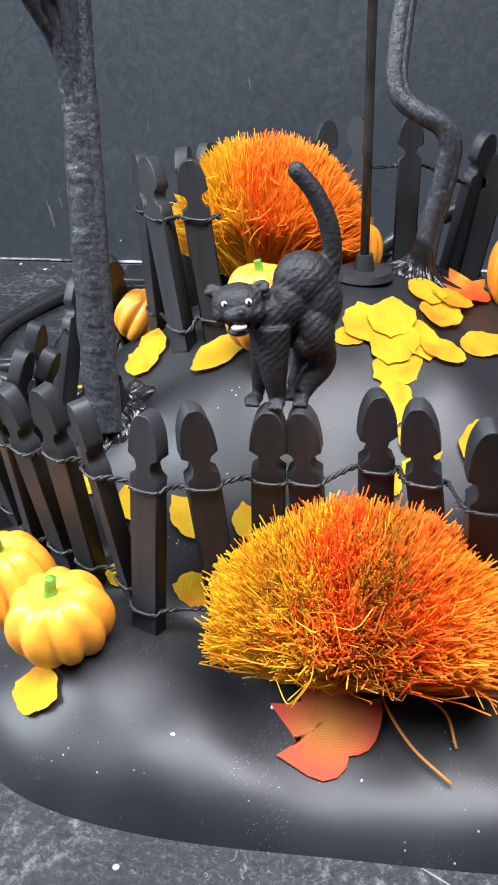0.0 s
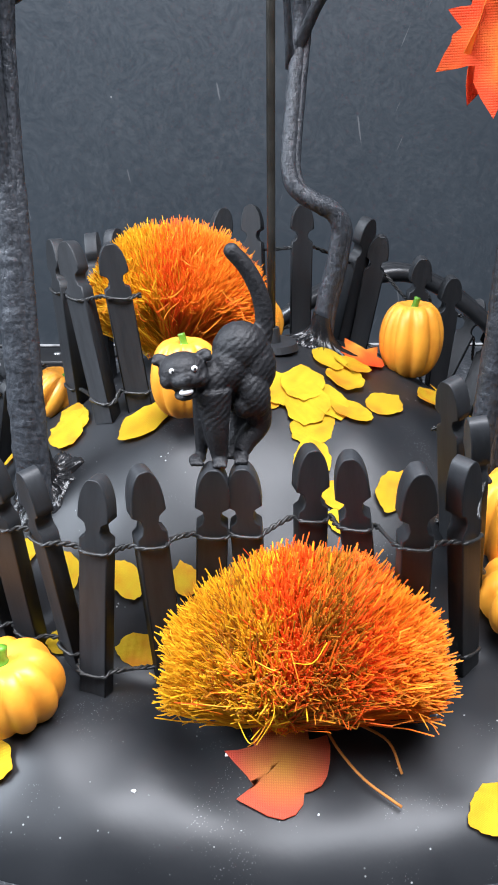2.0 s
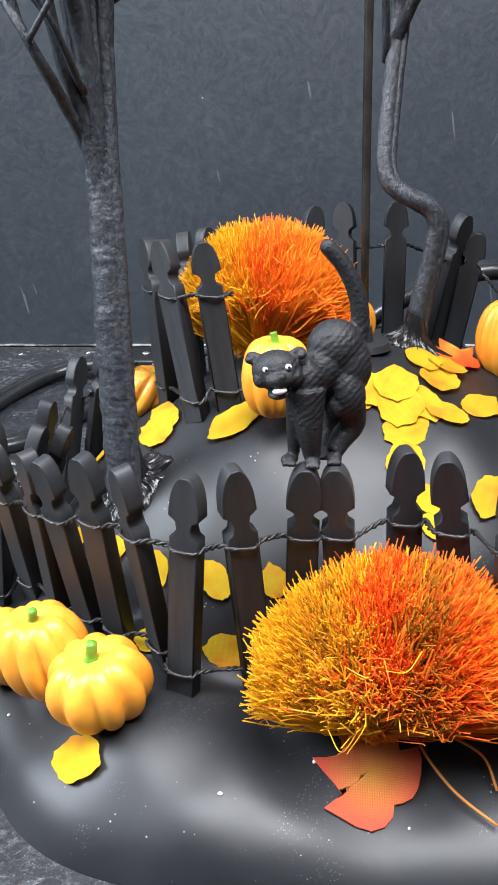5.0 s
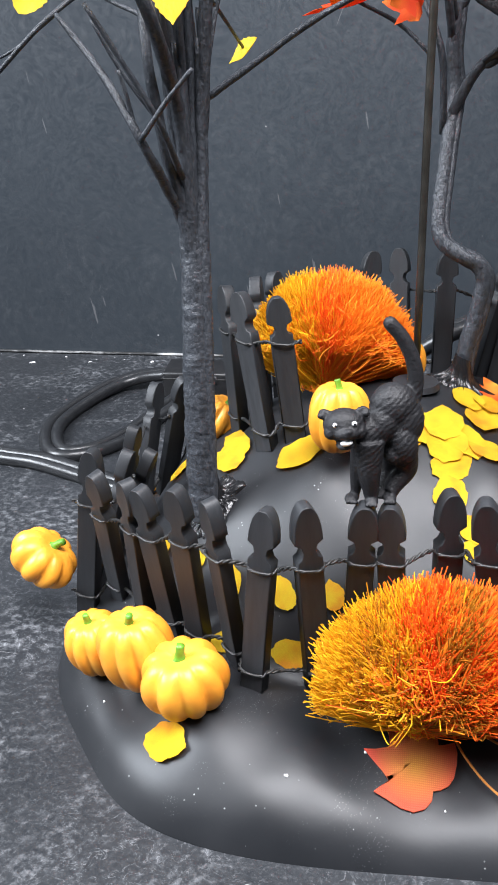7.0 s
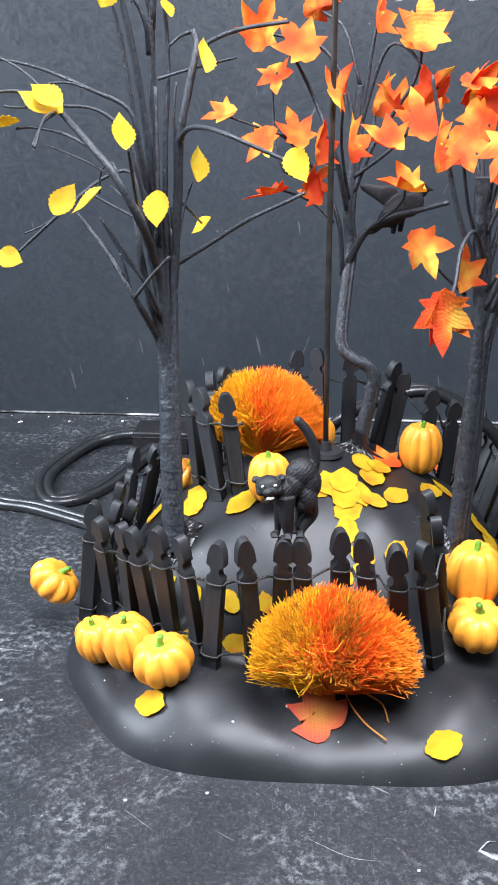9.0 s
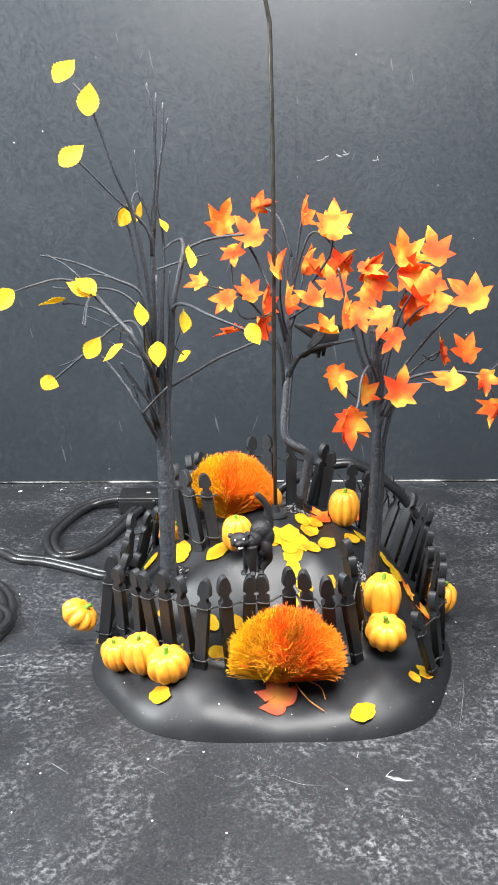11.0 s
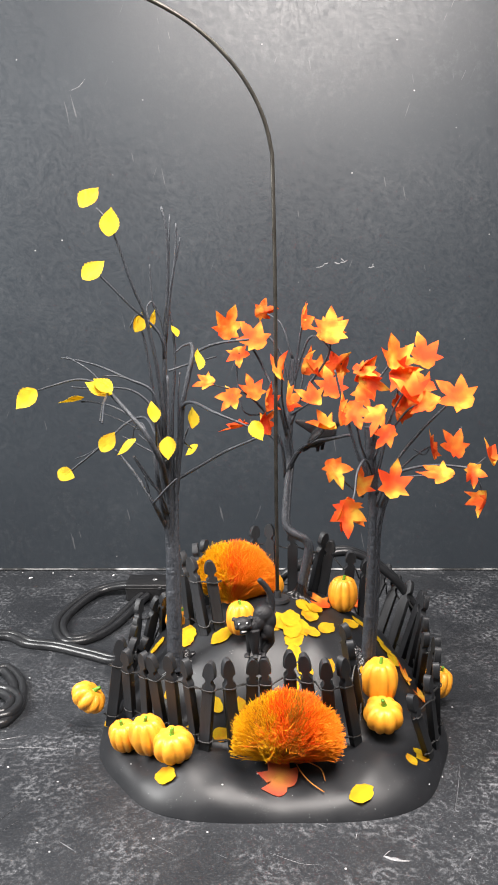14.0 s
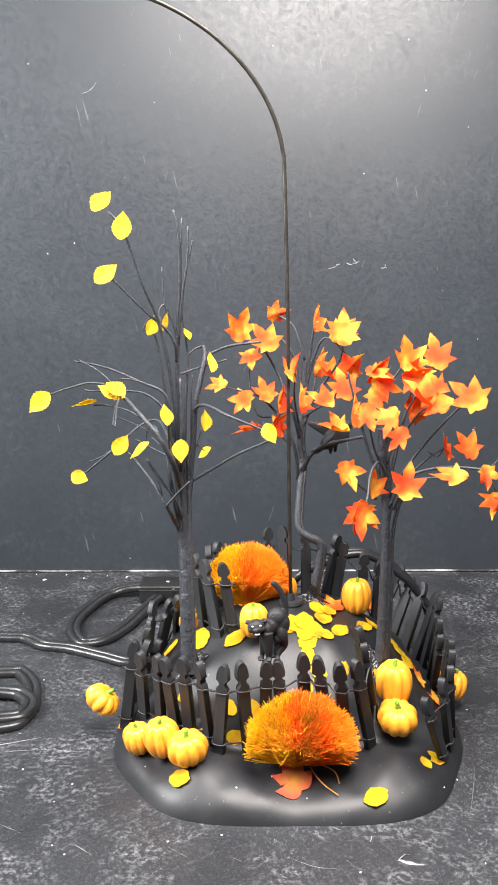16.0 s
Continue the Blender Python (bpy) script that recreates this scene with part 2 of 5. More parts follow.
def thing(name, label, category, group="", kind="", at=None):
    ob = new(name)
    ob.empty_display_size = 0.01
    if at is not None:
        ob.matrix_basis = at
    return tagged(ob, label, category, group, kind)


def smooth_line(points, steps=6):
    """Points along a soft curve through the given ones."""
    p = [Vector(q) for q in points]
    p = [p[0] * 2 - p[1]] + p + [p[-1] * 2 - p[-2]]
    out = []
    for i in range(1, len(p) - 2):
        a, b, c, d = p[i - 1:i + 3]
        for k in range(steps):
            t = k / steps
            out.append(0.5 * (2 * b + (c - a) * t + (2 * a - 5 * b + 4 * c - d) * t * t + (3 * b - a - 3 * c + d) * t ** 3))
    out.append(p[-2].copy())
    return out


def tube(bm, points, radii, sides=8, rough=0.0, flat=1.0, material=0):
    """A closed tube along points; radii is a number or a function of 0..1."""
    n = len(points)
    side = None
    rings = []
    for i, p in enumerate(points):
        way = (points[min(i + 1, n - 1)] - points[max(i - 1, 0)]).normalized()
        if side is None:
            side = way.orthogonal().normalized()
        side = (side - way * side.dot(way)).normalized()
        up = way.cross(side)
        r = radii(i / (n - 1)) if callable(radii) else radii
        ring = []
        for k in range(sides):
            a = 2 * math.pi * k / sides
            rr = r * (1 + rough * noise.noise(Vector((p.x * 300 + k, p.y * 300, p.z * 160))))
            ring.append(bm.verts.new(p + side * (math.cos(a) * rr) + up * (math.sin(a) * rr * flat)))
        rings.append(ring)
    for a, b in zip(rings, rings[1:]):
        for k in range(sides):
            f = bm.faces.new((a[k], a[(k + 1) % sides], b[(k + 1) % sides], b[k]))
            f.material_index = material
    for ring, flip in ((rings[0], True), (rings[-1], False)):
        f = bm.faces.new(ring[::-1] if flip else ring)
        f.material_index = material


def blob(bm, centre, size, turn=(0, 0, 0), material=0, detail=(16, 10)):
    m = Matrix.LocRotScale(centre, Euler([radians(a) for a in turn]), size)
    made = bmesh.ops.create_uvsphere(bm, u_segments=detail[0], v_segments=detail[1], radius=1, matrix=m)
    for v in made["verts"]:
        for f in v.link_faces:
            f.material_index = material


def slab(bm, x0, x1, y0, y1, z0, z1, bevel=0.0):
    made = bmesh.ops.create_cube(bm, size=1, matrix=Matrix.LocRotScale(((x0 + x1) / 2, (y0 + y1) / 2, (z0 + z1) / 2), None, (x1 - x0, y1 - y0, z1 - z0)))
    if bevel:
        edges = list({e for v in made["verts"] for e in v.link_edges})
        bmesh.ops.bevel(bm, geom=edges, offset=bevel, segments=3, profile=0.5, affect="EDGES")


# ---- table and backdrop ----
bm = bmesh.new()
slab(bm, -0.9, 0.9, -1.1, 0.2729, -0.03, 0.0, 0.002)
table = part("ground", bm, TABLE, label="", smooth=False)
tagged(table, "worn black painted table top with pale scratches", "table top", kind="structure")
bm = bmesh.new()
slab(bm, -0.9, 0.9, 0.2745, 0.2985, -0.03, 1.3, 0.0015)
backdrop = part("backdrop", bm, BOARD, smooth=False)
tagged(backdrop, "upright matt black board with chalky scuffs", "backdrop board", kind="structure")


# Unseen walls, added so that low reflections on the black base turn dark.
DIM_WALL = plain("dim_grey_added_wall", (0.060, 0.062, 0.066), (0.085, 0.087, 0.090), 0.7, 6.0)
for name, span in (("wall_west", (-0.924, -0.902, -1.1, 0.298)), ("wall_east", (0.902, 0.924, -1.1, 0.298)), ("wall_south", (-0.924, 0.924, -1.124, -1.102))):
    bm = bmesh.new()
    slab(bm, *span, -0.03, 1.3, 0.002)
    tagged(part(name, bm, DIM_WALL, smooth=False), "plain dim grey wall beside the table, added unseen to darken reflections", "wall", kind="structure")


def fleck(x, y, size, seed, parent, upright=False):
    """A chip of pale paint lying on a board."""
    rng = random.Random(seed)
    bm = bmesh.new()
    ring = []
    n = 9
    for k in range(n):
        a = 2 * math.pi * k / n
        r = size * rng.uniform(0.55, 1.0)
        ring.append((r * math.cos(a), r * math.sin(a) * 0.6))
    low = [bm.verts.new((u, v, 0)) for u, v in ring]
    top = [bm.verts.new((u * 0.8, v * 0.8, 0.0003)) for u, v in ring]
    bm.faces.new(top)
    for k in range(n):
        bm.faces.new((low[k], low[(k + 1) % n], top[(k + 1) % n], top[k]))
    at = pose(x, 0.2744, y, 90, 0, 0) if upright else pose(x, y, 0.0001, 0, 0, rng.uniform(0, 360))
    return part("paint_chip", bm, WHITE, parent, smooth=False, at=at)


for k, (x, y, size) in enumerate(((-0.1773, 0.2543, 0.0021), (-0.1620, 0.2650, 0.0009), (-0.1460, 0.2575, 0.0011), (-0.1118, 0.2602, 0.0019), (-0.1870, 0.2660, 0.0006), (-0.1280, 0.2630, 0.0005), (0.095, -0.0175, 0.0006), (0.115, 0.05, 0.0007))):
    fleck(x, y, size, k, table)


def scuff(points, width, parent):
    """A shallow pale scrape on the table."""
    bm = bmesh.new()
    tube(bm, smooth_line([(x, y, 0.0001) for x, y in points]), lambda t: width * (0.35 + 0.65 * math.sin(math.pi * t)), 6, 0.8, 0.15)
    return part("scrape", bm, SCRAPE, parent)


scuff([(0.0575, -0.0755), (0.062, -0.078), (0.068, -0.0785)], 0.0009, table)
scuff([(0.0575, -0.0755), (0.0605, -0.0722), (0.0628, -0.072)], 0.0006, table)
scuff([(-0.16, 0.006), (-0.135, 0.0145), (-0.12, 0.02)], 0.0002, table)
scuff([(-0.105, -0.052), (-0.13, -0.085)], 0.0002, table)
scuff([(0.048, -0.060), (0.047, -0.064)], 0.0004, table)
scuff([(-0.125, -0.075), (-0.112, -0.048), (-0.104, -0.030)], 0.00014, table)
scuff([(-0.150, 0.004), (-0.118, 0.008), (-0.090, 0.006)], 0.00009, table)
scuff([(0.094, -0.048), (0.102, -0.022), (0.106, -0.006)], 0.00012, table)
scuff([(0.105, -0.050), (0.118, -0.058), (0.132, -0.060)], 0.0001, table)
scuff([(0.010, -0.074), (0.022, -0.080), (0.031, -0.081)], 0.00008, table)
for k in range(30):
    chance = random.Random(900 + k)
    x, y = chance.uniform(-0.15, 0.15), chance.uniform(-0.11, 0.10)
    if abs(x - 0.013) > 0.105 or y < -0.062:
        fleck(x, y, chance.uniform(0.0003, 0.0007), 40 + k, table)


# Added strip; its broken pale colour stands for light caught along the joint.
bm = bmesh.new()
slab(bm, -0.6, 0.6, 0.2723, 0.2744, 0.0, 0.0009, 0.0003)
g = Graph("pale_lit_edge")
seam = part("trim", bm, g.done(g.ramp(g.noise(60, 6, 0.7, (0.5, 1, 1)), (0.42, (0.03, 0.03, 0.03)), (0.62, (0.55, 0.55, 0.55))), 0.5), smooth=False)
tagged(seam, "pale strip painted as the lit edge where the board meets the table", "trim", kind="structure")


def board_mark(x, z, dx, dz, width):
    """A pale scratch on the backdrop."""
    bm = bmesh.new()
    mid = Vector((x + dx * 0.5 + dz * 0.15, 0.2744, z + dz * 0.5 - dx * 0.1))
    tube(bm, smooth_line([(x, 0.2744, z), mid, (x + dx, 0.2744, z + dz)], 4), lambda t: width * (0.3 + 0.7 * math.sin(math.pi * t)), 6, 0.7)
    for v in bm.verts:
        v.co.y = 0.2745 + (v.co.y - 0.2744) * 0.2
    return part("scrape", bm, SCRAPE, backdrop)


board_mark(0.0500, 0.2440, 0.0070, 0.0025, 0.0003)
board_mark(0.0560, 0.2468, 0.0030, 0.0005, 0.0004)
board_mark(0.0640, 0.2482, 0.0045, -0.0015, 0.0005)
board_mark(0.0685, 0.2478, 0.0050, 0.0012, 0.0005)
board_mark(0.0690, 0.2512, 0.0025, -0.0025, 0.0004)
board_mark(0.0900, 0.2440, 0.0045, 0.0008, 0.0004)
board_mark(0.0935, 0.2470, 0.0012, -0.0035, 0.0003)
board_mark(-0.1340, 0.3720, 0.0120, 0.0080, 0.0002)


# ---- the moulded base ----
def oval(x, y, cx, cy, left, right, front, back, power):
    dx = (x - cx) / (right if x > cx else left)
    dy = (y - cy) / (back if y > cy else front)
    return (abs(dx) ** power + abs(dy) ** power) ** (1 / power)


def ease(t):
    t = min(1.0, max(0.0, t))
    return t * t * (3 - 2 * t)


def swell(x, y, cx, cy, sx, sy):
    return math.exp(-((x - cx) / sx) ** 2 - ((y - cy) / sy) ** 2)


def rim(x, y):
    """1 on the base's edge, less inside."""
    return (oval(x, y, 0.013, 0.042, 0.093, 0.093, 0.096, 0.096, 3.2) + 0.055 * swell(x, y, -0.068, -0.03, 0.022, 0.024)
            + 0.045 * swell(x, y, 0.098, -0.016, 0.02, 0.024))


def hill(x, y):
    """Height of the moulded base over the table."""
    r = rim(x, y)
    if r >= 1:
        return 0.0
    z = 0.0085 * (1 - math.exp(-(1 - r) / 0.045)) + 0.0088 * (1 - math.exp(-(1 - r) / 0.29))
    q = oval(x, y, 0.013, 0.05, 0.085, 0.084, 0.068, 0.090, 2.5)
    if q < 1:
        z += 0.0445 * (1 - q ** 2.45) * ease(min(1.0, (1 - q) / 0.3 + 0.3))
    z += 0.0034 * swell(x, y, -0.024, -0.031, 0.015, 0.013) - 0.0024 * swell(x, y, 0.026, -0.043, 0.026, 0.014)
    z += 0.0018 * swell(x, y, 0.064, -0.028, 0.016, 0.013) + 0.003 * swell(x, y, 0.02, 0.056, 0.026, 0.026)
    z += (0.0014 * math.sin(135 * x - 0.4) * math.cos(90 * y + 2.0) + 0.0005 * math.sin(290 * x + 1.0) * math.sin(230 * y + 0.5)) * min(1.0, (1 - r) / 0.12)
    return z


def hill_normal(x, y):
    d = 0.0015
    return Vector((hill(x - d, y) - hill(x + d, y), hill(x, y - d) - hill(x, y + d), 2 * d)).normalized()


bm = bmesh.new()
rings, turns = 96, 200
grid = []
for i in range(rings + 1):
    row = []
    f = 1 - (1 - i / rings) ** 2.6
    for k in range(turns):
        a = 2 * math.pi * k / turns
        c, s = math.cos(a), math.sin(a)
        near, far = 0.0, 0.13
        for _ in range(24):
            reach = (near + far) / 2
            near, far = (reach, far) if rim(0.013 + c * reach, 0.042 + s * reach) < 1 else (near, reach)
        x, y = 0.013 + c * reach * f, 0.042 + s * reach * f
        if i == 0:
            if k == 0:
                row = [bm.verts.new((x, y, hill(x, y)))] * turns
            continue
        row.append(bm.verts.new((x, y, hill(x, y) if i < rings else 0.0)))
    grid.append(row)
for i in range(rings):
    for k in range(turns):
        q = [grid[i][k], grid[i + 1][k], grid[i + 1][(k + 1) % turns], grid[i][(k + 1) % turns]]
        bm.faces.new(q[:3] if i == 0 else q)
base = part("display_base", bm, RESIN)
tagged(base, "glossy black moulded resin hill base standing on the table", "display base")


def speck(x, y, size, seed):
    """A crumb of white paint on the base."""
    rng = random.Random(seed)
    bm = bmesh.new()
    blob(bm, (0, 0, 0), (size, size * 0.7, size * 0.45), (0, 0, rng.uniform(0, 360)), 0, (7, 5))
    for v in bm.verts:
        v.co *= rng.uniform(0.75, 1.2)
    return part("paint_crumb", bm, WHITE, base, smooth=False, at=Matrix.Translation((x, y, hill(x, y) + size * 0.3)))


speck(0.0040, -0.0338, 0.0007, 1)
speck(-0.0125, -0.0420, 0.0005, 2)
speck(0.0200, -0.0440, 0.0003, 3)
speck(-0.0580, -0.0200, 0.0004, 4)
speck(0.0860, -0.0300, 0.0004, 5)


# ---- picket fences ----
def picket_mesh(length):
    """Flat picket with a rounded spade head and two bites under it, standing along z."""
    w = 0.0029
    outline = [(w, 0), (w, length * 0.70), (w, length * 0.742), (w * 0.66, length * 0.756), (w * 0.50, length * 0.785), (w * 0.62, length * 0.815), (w * 1.10, length * 0.834)]
    for k in range(1, 14):
        a = math.pi / 2 * k / 14
        outline.append((w * 1.08 * math.cos(a) ** 0.9, length * (0.845 + 0.155 * math.sin(a))))
    ring = outline + [(-x, z) for x, z in outline[::-1]]
    bm = bmesh.new()
    t, c = 0.0017, 0.0003

    def loop(y, inset):
        k = 1 - inset / w
        return [bm.verts.new((x * k, y, min(z, length - inset) if z > 0 else 0)) for x, z in ring]

    loops = [loop(-t, c), loop(-t + 0.13 * c, 0.5 * c), loop(-t + 0.5 * c, 0.13 * c), loop(-t + c, 0), loop(t - c, 0), loop(t - 0.5 * c, 0.13 * c), loop(t - 0.13 * c, 0.5 * c), loop(t, c)]
    n = len(ring)
    for a, b in zip(loops, loops[1:]):
        for k in range(n):
            bm.faces.new((a[k], a[(k + 1) % n], b[(k + 1) % n], b[k]))
    flat = [bm.faces.new(loops[0][::-1]), bm.faces.new(loops[-1])]
    bmesh.ops.recalc_face_normals(bm, faces=bm.faces)
    for f in flat:
        for e in f.edges:
            e.smooth = False
    return mesh_of("picket", bm, FENCE, True)


PICKET = picket_mesh(0.050)


def wire_line(stations, seed):
    """Twisted wire from picket to picket, hugging each one's outer face."""
    rng = random.Random(seed)
    bm = bmesh.new()
    line = []
    for p, n, tangent in stations:
        line += [p - tangent * 0.0036 + n * 0.0004, p - tangent * 0.002 + n * 0.0022, p + tangent * 0.002 + n * 0.0022 + Vector((0, 0, -0.0003)), p + tangent * 0.0036 + n * 0.0004]
    first, last = stations[0], stations[-1]
    line = [first[0] - first[2] * 0.005] + line + [last[0] + last[2] * 0.005]
    curve = smooth_line(line, 7)
    a, b = [], []
    run = 0.0
    for i, p in enumerate(curve):
        way = (curve[min(i + 1, len(curve) - 1)] - curve[max(i - 1, 0)]).normalized()
        if i:
            run += (p - curve[i - 1]).length
        side = way.cross(Vector((0, 0, 1))).normalized()
        up = side.cross(way)
        turn = run * 2000
        near = min((p - q[0]).length for q in stations)
        apart = 0.00033 * ease(min(1.0, max(0.15, (near - 0.0022) / 0.0018)))
        off = side * math.cos(turn) + up * math.sin(turn)
        a.append(p + off * apart)
        b.append(p - off * apart)
    tube(bm, a, 0.00032, 6)
    tube(bm, b, 0.00032, 6)
    return bm


def fence(label, rows, seed, wires=(0.70, 0.13)):
    """rows: foot x, y and head x, y, z of each picket."""
    run = thing("picket_fence", label, "fence", "picket fences")
    feet = [Vector((a, b, hill(a, b) - 0.001)) for a, b, *_ in rows]
    heads = [Vector(r[2:]) for r in rows]
    normals, tangents = [], []
    for i, foot in enumerate(feet):
        along = feet[min(i + 1, len(feet) - 1)] - feet[max(i - 1, 0)]
        along.z = 0
        along.normalize()
        out = Vector((along.y, -along.x, 0))
        if out.dot(Vector((foot.x - 0.013, foot.y - 0.045, 0))) < 0:
            out = -out
        normals.append(out)
        tangents.append(along)
    rng = random.Random(seed)
    frames = []
    for foot, head, out in zip(feet, heads, normals):
        up = (head - foot).normalized()
        twist = radians(rng.uniform(-10, 10))
        face = Matrix.Rotation(twist, 3, up) @ out
        side = up.cross(-face).normalized()
        face = side.cross(up).normalized()
        length = (head - foot).length
        m = Matrix.Translation(foot) @ Matrix((side, -face if face.dot(out) > 0 else face, up)).transposed().to_4x4() @ Matrix.Diagonal((1, 1, length / 0.050, 1))
        if m.to_3x3().determinant() < 0:
            m = m @ Matrix.Diagonal((-1, 1, 1, 1))
        ob = new("picket", PICKET)
        ob.matrix_basis = m
        ob.parent = run
        frames.append((foot, up, length))
    for name, at in zip(("upper_wire", "lower_wire"), wires):
        stations = [(foot + up * length * at, n, t) for (foot, up, length), n, t in zip(frames, normals, tangents)]
        part(name, wire_line(stations, seed), WIRE, run, "twisted black wire")
    return run


fence("black wooden picket fence with crooked pickets and twisted wire", [
    (-.0738, .0187, -.0659, .012, .0599),
    (-.0632, .0172, -.0616, 0, .0592),
    (-.0525, .0037, -.0521, -.007, .0612),
    (-.044, -.0018, -.0485, -.0095, .0609),
    (-.0364, -.0069, -.039, -.015, .0641),
    (-.0264, -.0121, -.0306, -.0205, .0643),
    (-.0218, -.0204, -.0185, -.0208, .0630),
    (-.0072, -.0160, -.0106, -.0238, .0660),
    (.0005, -.0135, .0018, -.0208, .0650),
    (.0100, -.0144, .0068, -.0200, .0648),
    (.0208, -.0131, .0191, -.0176, .0671),
    (.0330, -.0129, .0252, -.0225, .0678),
    (.0410, -.0145, .0346, -.0345, .0706),
    (.0529, -.0130, .0423, -.0325, .0710),
    (.0562, -.0004, .0474, -.0210, .0735),
    (.0530, .0035, .0460, -.0075, .0762),
], 3)
fence("black leaning picket fence along the base's back corner", [
    (-.0745, .028, -.0619, .0313, .0514),
    (-.0735, .042, -.0561, .0332, .0506),
    (-.073, .052, -.0635, .0437, .0532),
    (-.07, .066, -.0656, .0821, .053),
    (-.064, .078, -.0534, .0678, .0597),
    (-.052, .086, -.0477, .0545, .0666),
], 4)
fence("short run of black pickets on the hill top", [
    (-.033, .046, -.0384, .0585, .0908),
    (-.0237, .0316, -.0322, .042, .0931),
    (-.0164, .0323, -.0217, .034, .0939),
], 5)
fence("black picket fence behind the bristle bush", [
    (-.0271, .0594, -.032, .0765, .0893),
    (-.0234, .0756, -.027, .082, .0896),
    (-.001, .088, .003, .1, .0925),
    (.0135, .09, .0113, .1, .0936),
    (.0250, .082, .0247, .082, .0962),
    (.0375, .095, .0442, .09, .0914),
    (.043, .095, .0483, .09, .0864),
    (.058, .092, .0598, .0865, .0809),
    (.068, .094, .0692, .088, .0751),
], 6)
fence("black picket fence curving round the base's edge", [
    (.0896, -.0119, .0756, -.0273, .0491),
    (.0942, -.002, .0864, -.0131, .0519),
    (.0985, .013, .0934, .0006, .0516),
    (.0995, .03, .0981, .0176, .052),
    (.0985, .043, .0997, .0282, .0527),
    (.0965, .055, .0957, .0365, .0516),
    (.0965, .068, .0991, .0541, .0531),
    (.096, .085, .1055, .0864, .0533),
    (.093, .095, .1055, .0948, .0529),
    (.087, .104, .1017, .1171, .0508),
    (.079, .11, .095, .1226, .0526),
    (.069, .114, .0884, .1212, .0603),
], 7)


# ---- pumpkins ----
def pumpkin(x, y, z, width, height, ribs, seed, label, lean=(0, 0, 0)):
    rng = random.Random(seed)
    top = thing("pumpkin", label, "pumpkin", "miniature pumpkins", at=pose(x, y, z, *lean))
    bm = bmesh.new()
    turns, rows = ribs * 8, 22
    levels = []
    phase = rng.uniform(0, 6)
    for i in range(rows + 1):
        v = math.pi * i / rows
        ring = []
        for k in range(turns):
            a = 2 * math.pi * k / turns
            crease = abs(math.sin((a * ribs + phase + 0.5 * math.sin(2 * a + seed)) / 2)) ** 0.55
            depth = 0.77 + 0.23 * crease
            sv = math.sin(v) ** 0.82
            wob = 1 + 0.035 * math.sin(a * 2 + seed) + 0.02 * math.sin(a * 3 + 2 * seed)
            r = width / 2 * sv * (1 - (1 - depth) * min(1, sv * 1.6)) * wob * 1.04
            dip = 0.13 * height * math.exp(-(sv / 0.42) ** 2)
            zz = height / 2 + height / 2 * math.cos(v)
            zz += -dip if v < math.pi / 2 else dip * 0.5
            ring.append(bm.verts.new((r * math.cos(a), r * math.sin(a), zz)) if 0 < i < rows else None)
        levels.append(ring)
    north = bm.verts.new((0, 0, height - 0.13 * height))
    south = bm.verts.new((0, 0, 0.065 * height))
    for k in range(turns):
        k2 = (k + 1) % turns
        bm.faces.new((north, levels[1][k], levels[1][k2]))
        bm.faces.new((south, levels[rows - 1][k2], levels[rows - 1][k]))
        for i in range(1, rows - 1):
            bm.faces.new((levels[i][k], levels[i + 1][k], levels[i + 1][k2], levels[i][k2]))
    part("fruit", bm, SKIN, top)
    bm = bmesh.new()
    bend = Vector((rng.uniform(-1, 1), rng.uniform(-1, 1), 0)) * width * 0.06
    s = width * 0.062
    z0 = height * 0.84
    pts = smooth_line([(0, 0, z0), (bend.x * 0.3, bend.y * 0.3, z0 + s * 1.6), (bend.x, bend.y, z0 + s * 3.4)], 5)
    tube(bm, pts, lambda t: s * (1.7 - 2.2 * t if t < 0.35 else 0.93 - 0.1 * t), 10, 0.25)
    part("stem", bm, STEM, top, "green painted stem")
    return top


ORANGE = "small orange ribbed pumpkin with a green stem"
pumpkin(-0.0354, -0.0262, 0.0152, 0.0188, 0.0168, 9, 1, ORANGE, (10, -6, 0))
pumpkin(-0.0480, -0.0170, 0.0128, 0.0175, 0.0210, 9, 2, "tall " + ORANGE, (6, -8, 0))
pumpkin(-0.0612, -0.0080, 0.0090, 0.0152, 0.0168, 9, 3, ORANGE, (6, -10, 0))
pumpkin(0.0668, -0.0035, 0.0190, 0.0200, 0.0162, 9, 4, "squat " + ORANGE, (14, 0, 0))
pumpkin(0.0668, 0.0095, 0.0255, 0.0190, 0.0255, 9, 5, "tall " + ORANGE, (4, 0, 0))
pumpkin(0.0527, 0.0605, 0.0535, 0.0165, 0.0220, 10, 6, "tall orange ribbed pumpkin with a green stem on the hill")
pumpkin(-0.0049, 0.0190, 0.0585, 0.0146, 0.0190, 9, 7, ORANGE + " behind the cat")
pumpkin(-0.0905, 0.0215, 0.0165, 0.0186, 0.0134, 9, 8, ORANGE + " tilted against the fence", (8, 40, 15))
pumpkin(0.1035, 0.0520, 0.0060, 0.0165, 0.0185, 9, 9, ORANGE + " against the fence", (0, 18, 0))
pumpkin(0.0132, 0.0690, 0.0590, 0.0120, 0.0145, 9, 10, ORANGE)
pumpkin(-0.0450, 0.0600, 0.0440, 0.0135, 0.0140, 9, 11, ORANGE, (0, 30, 0))


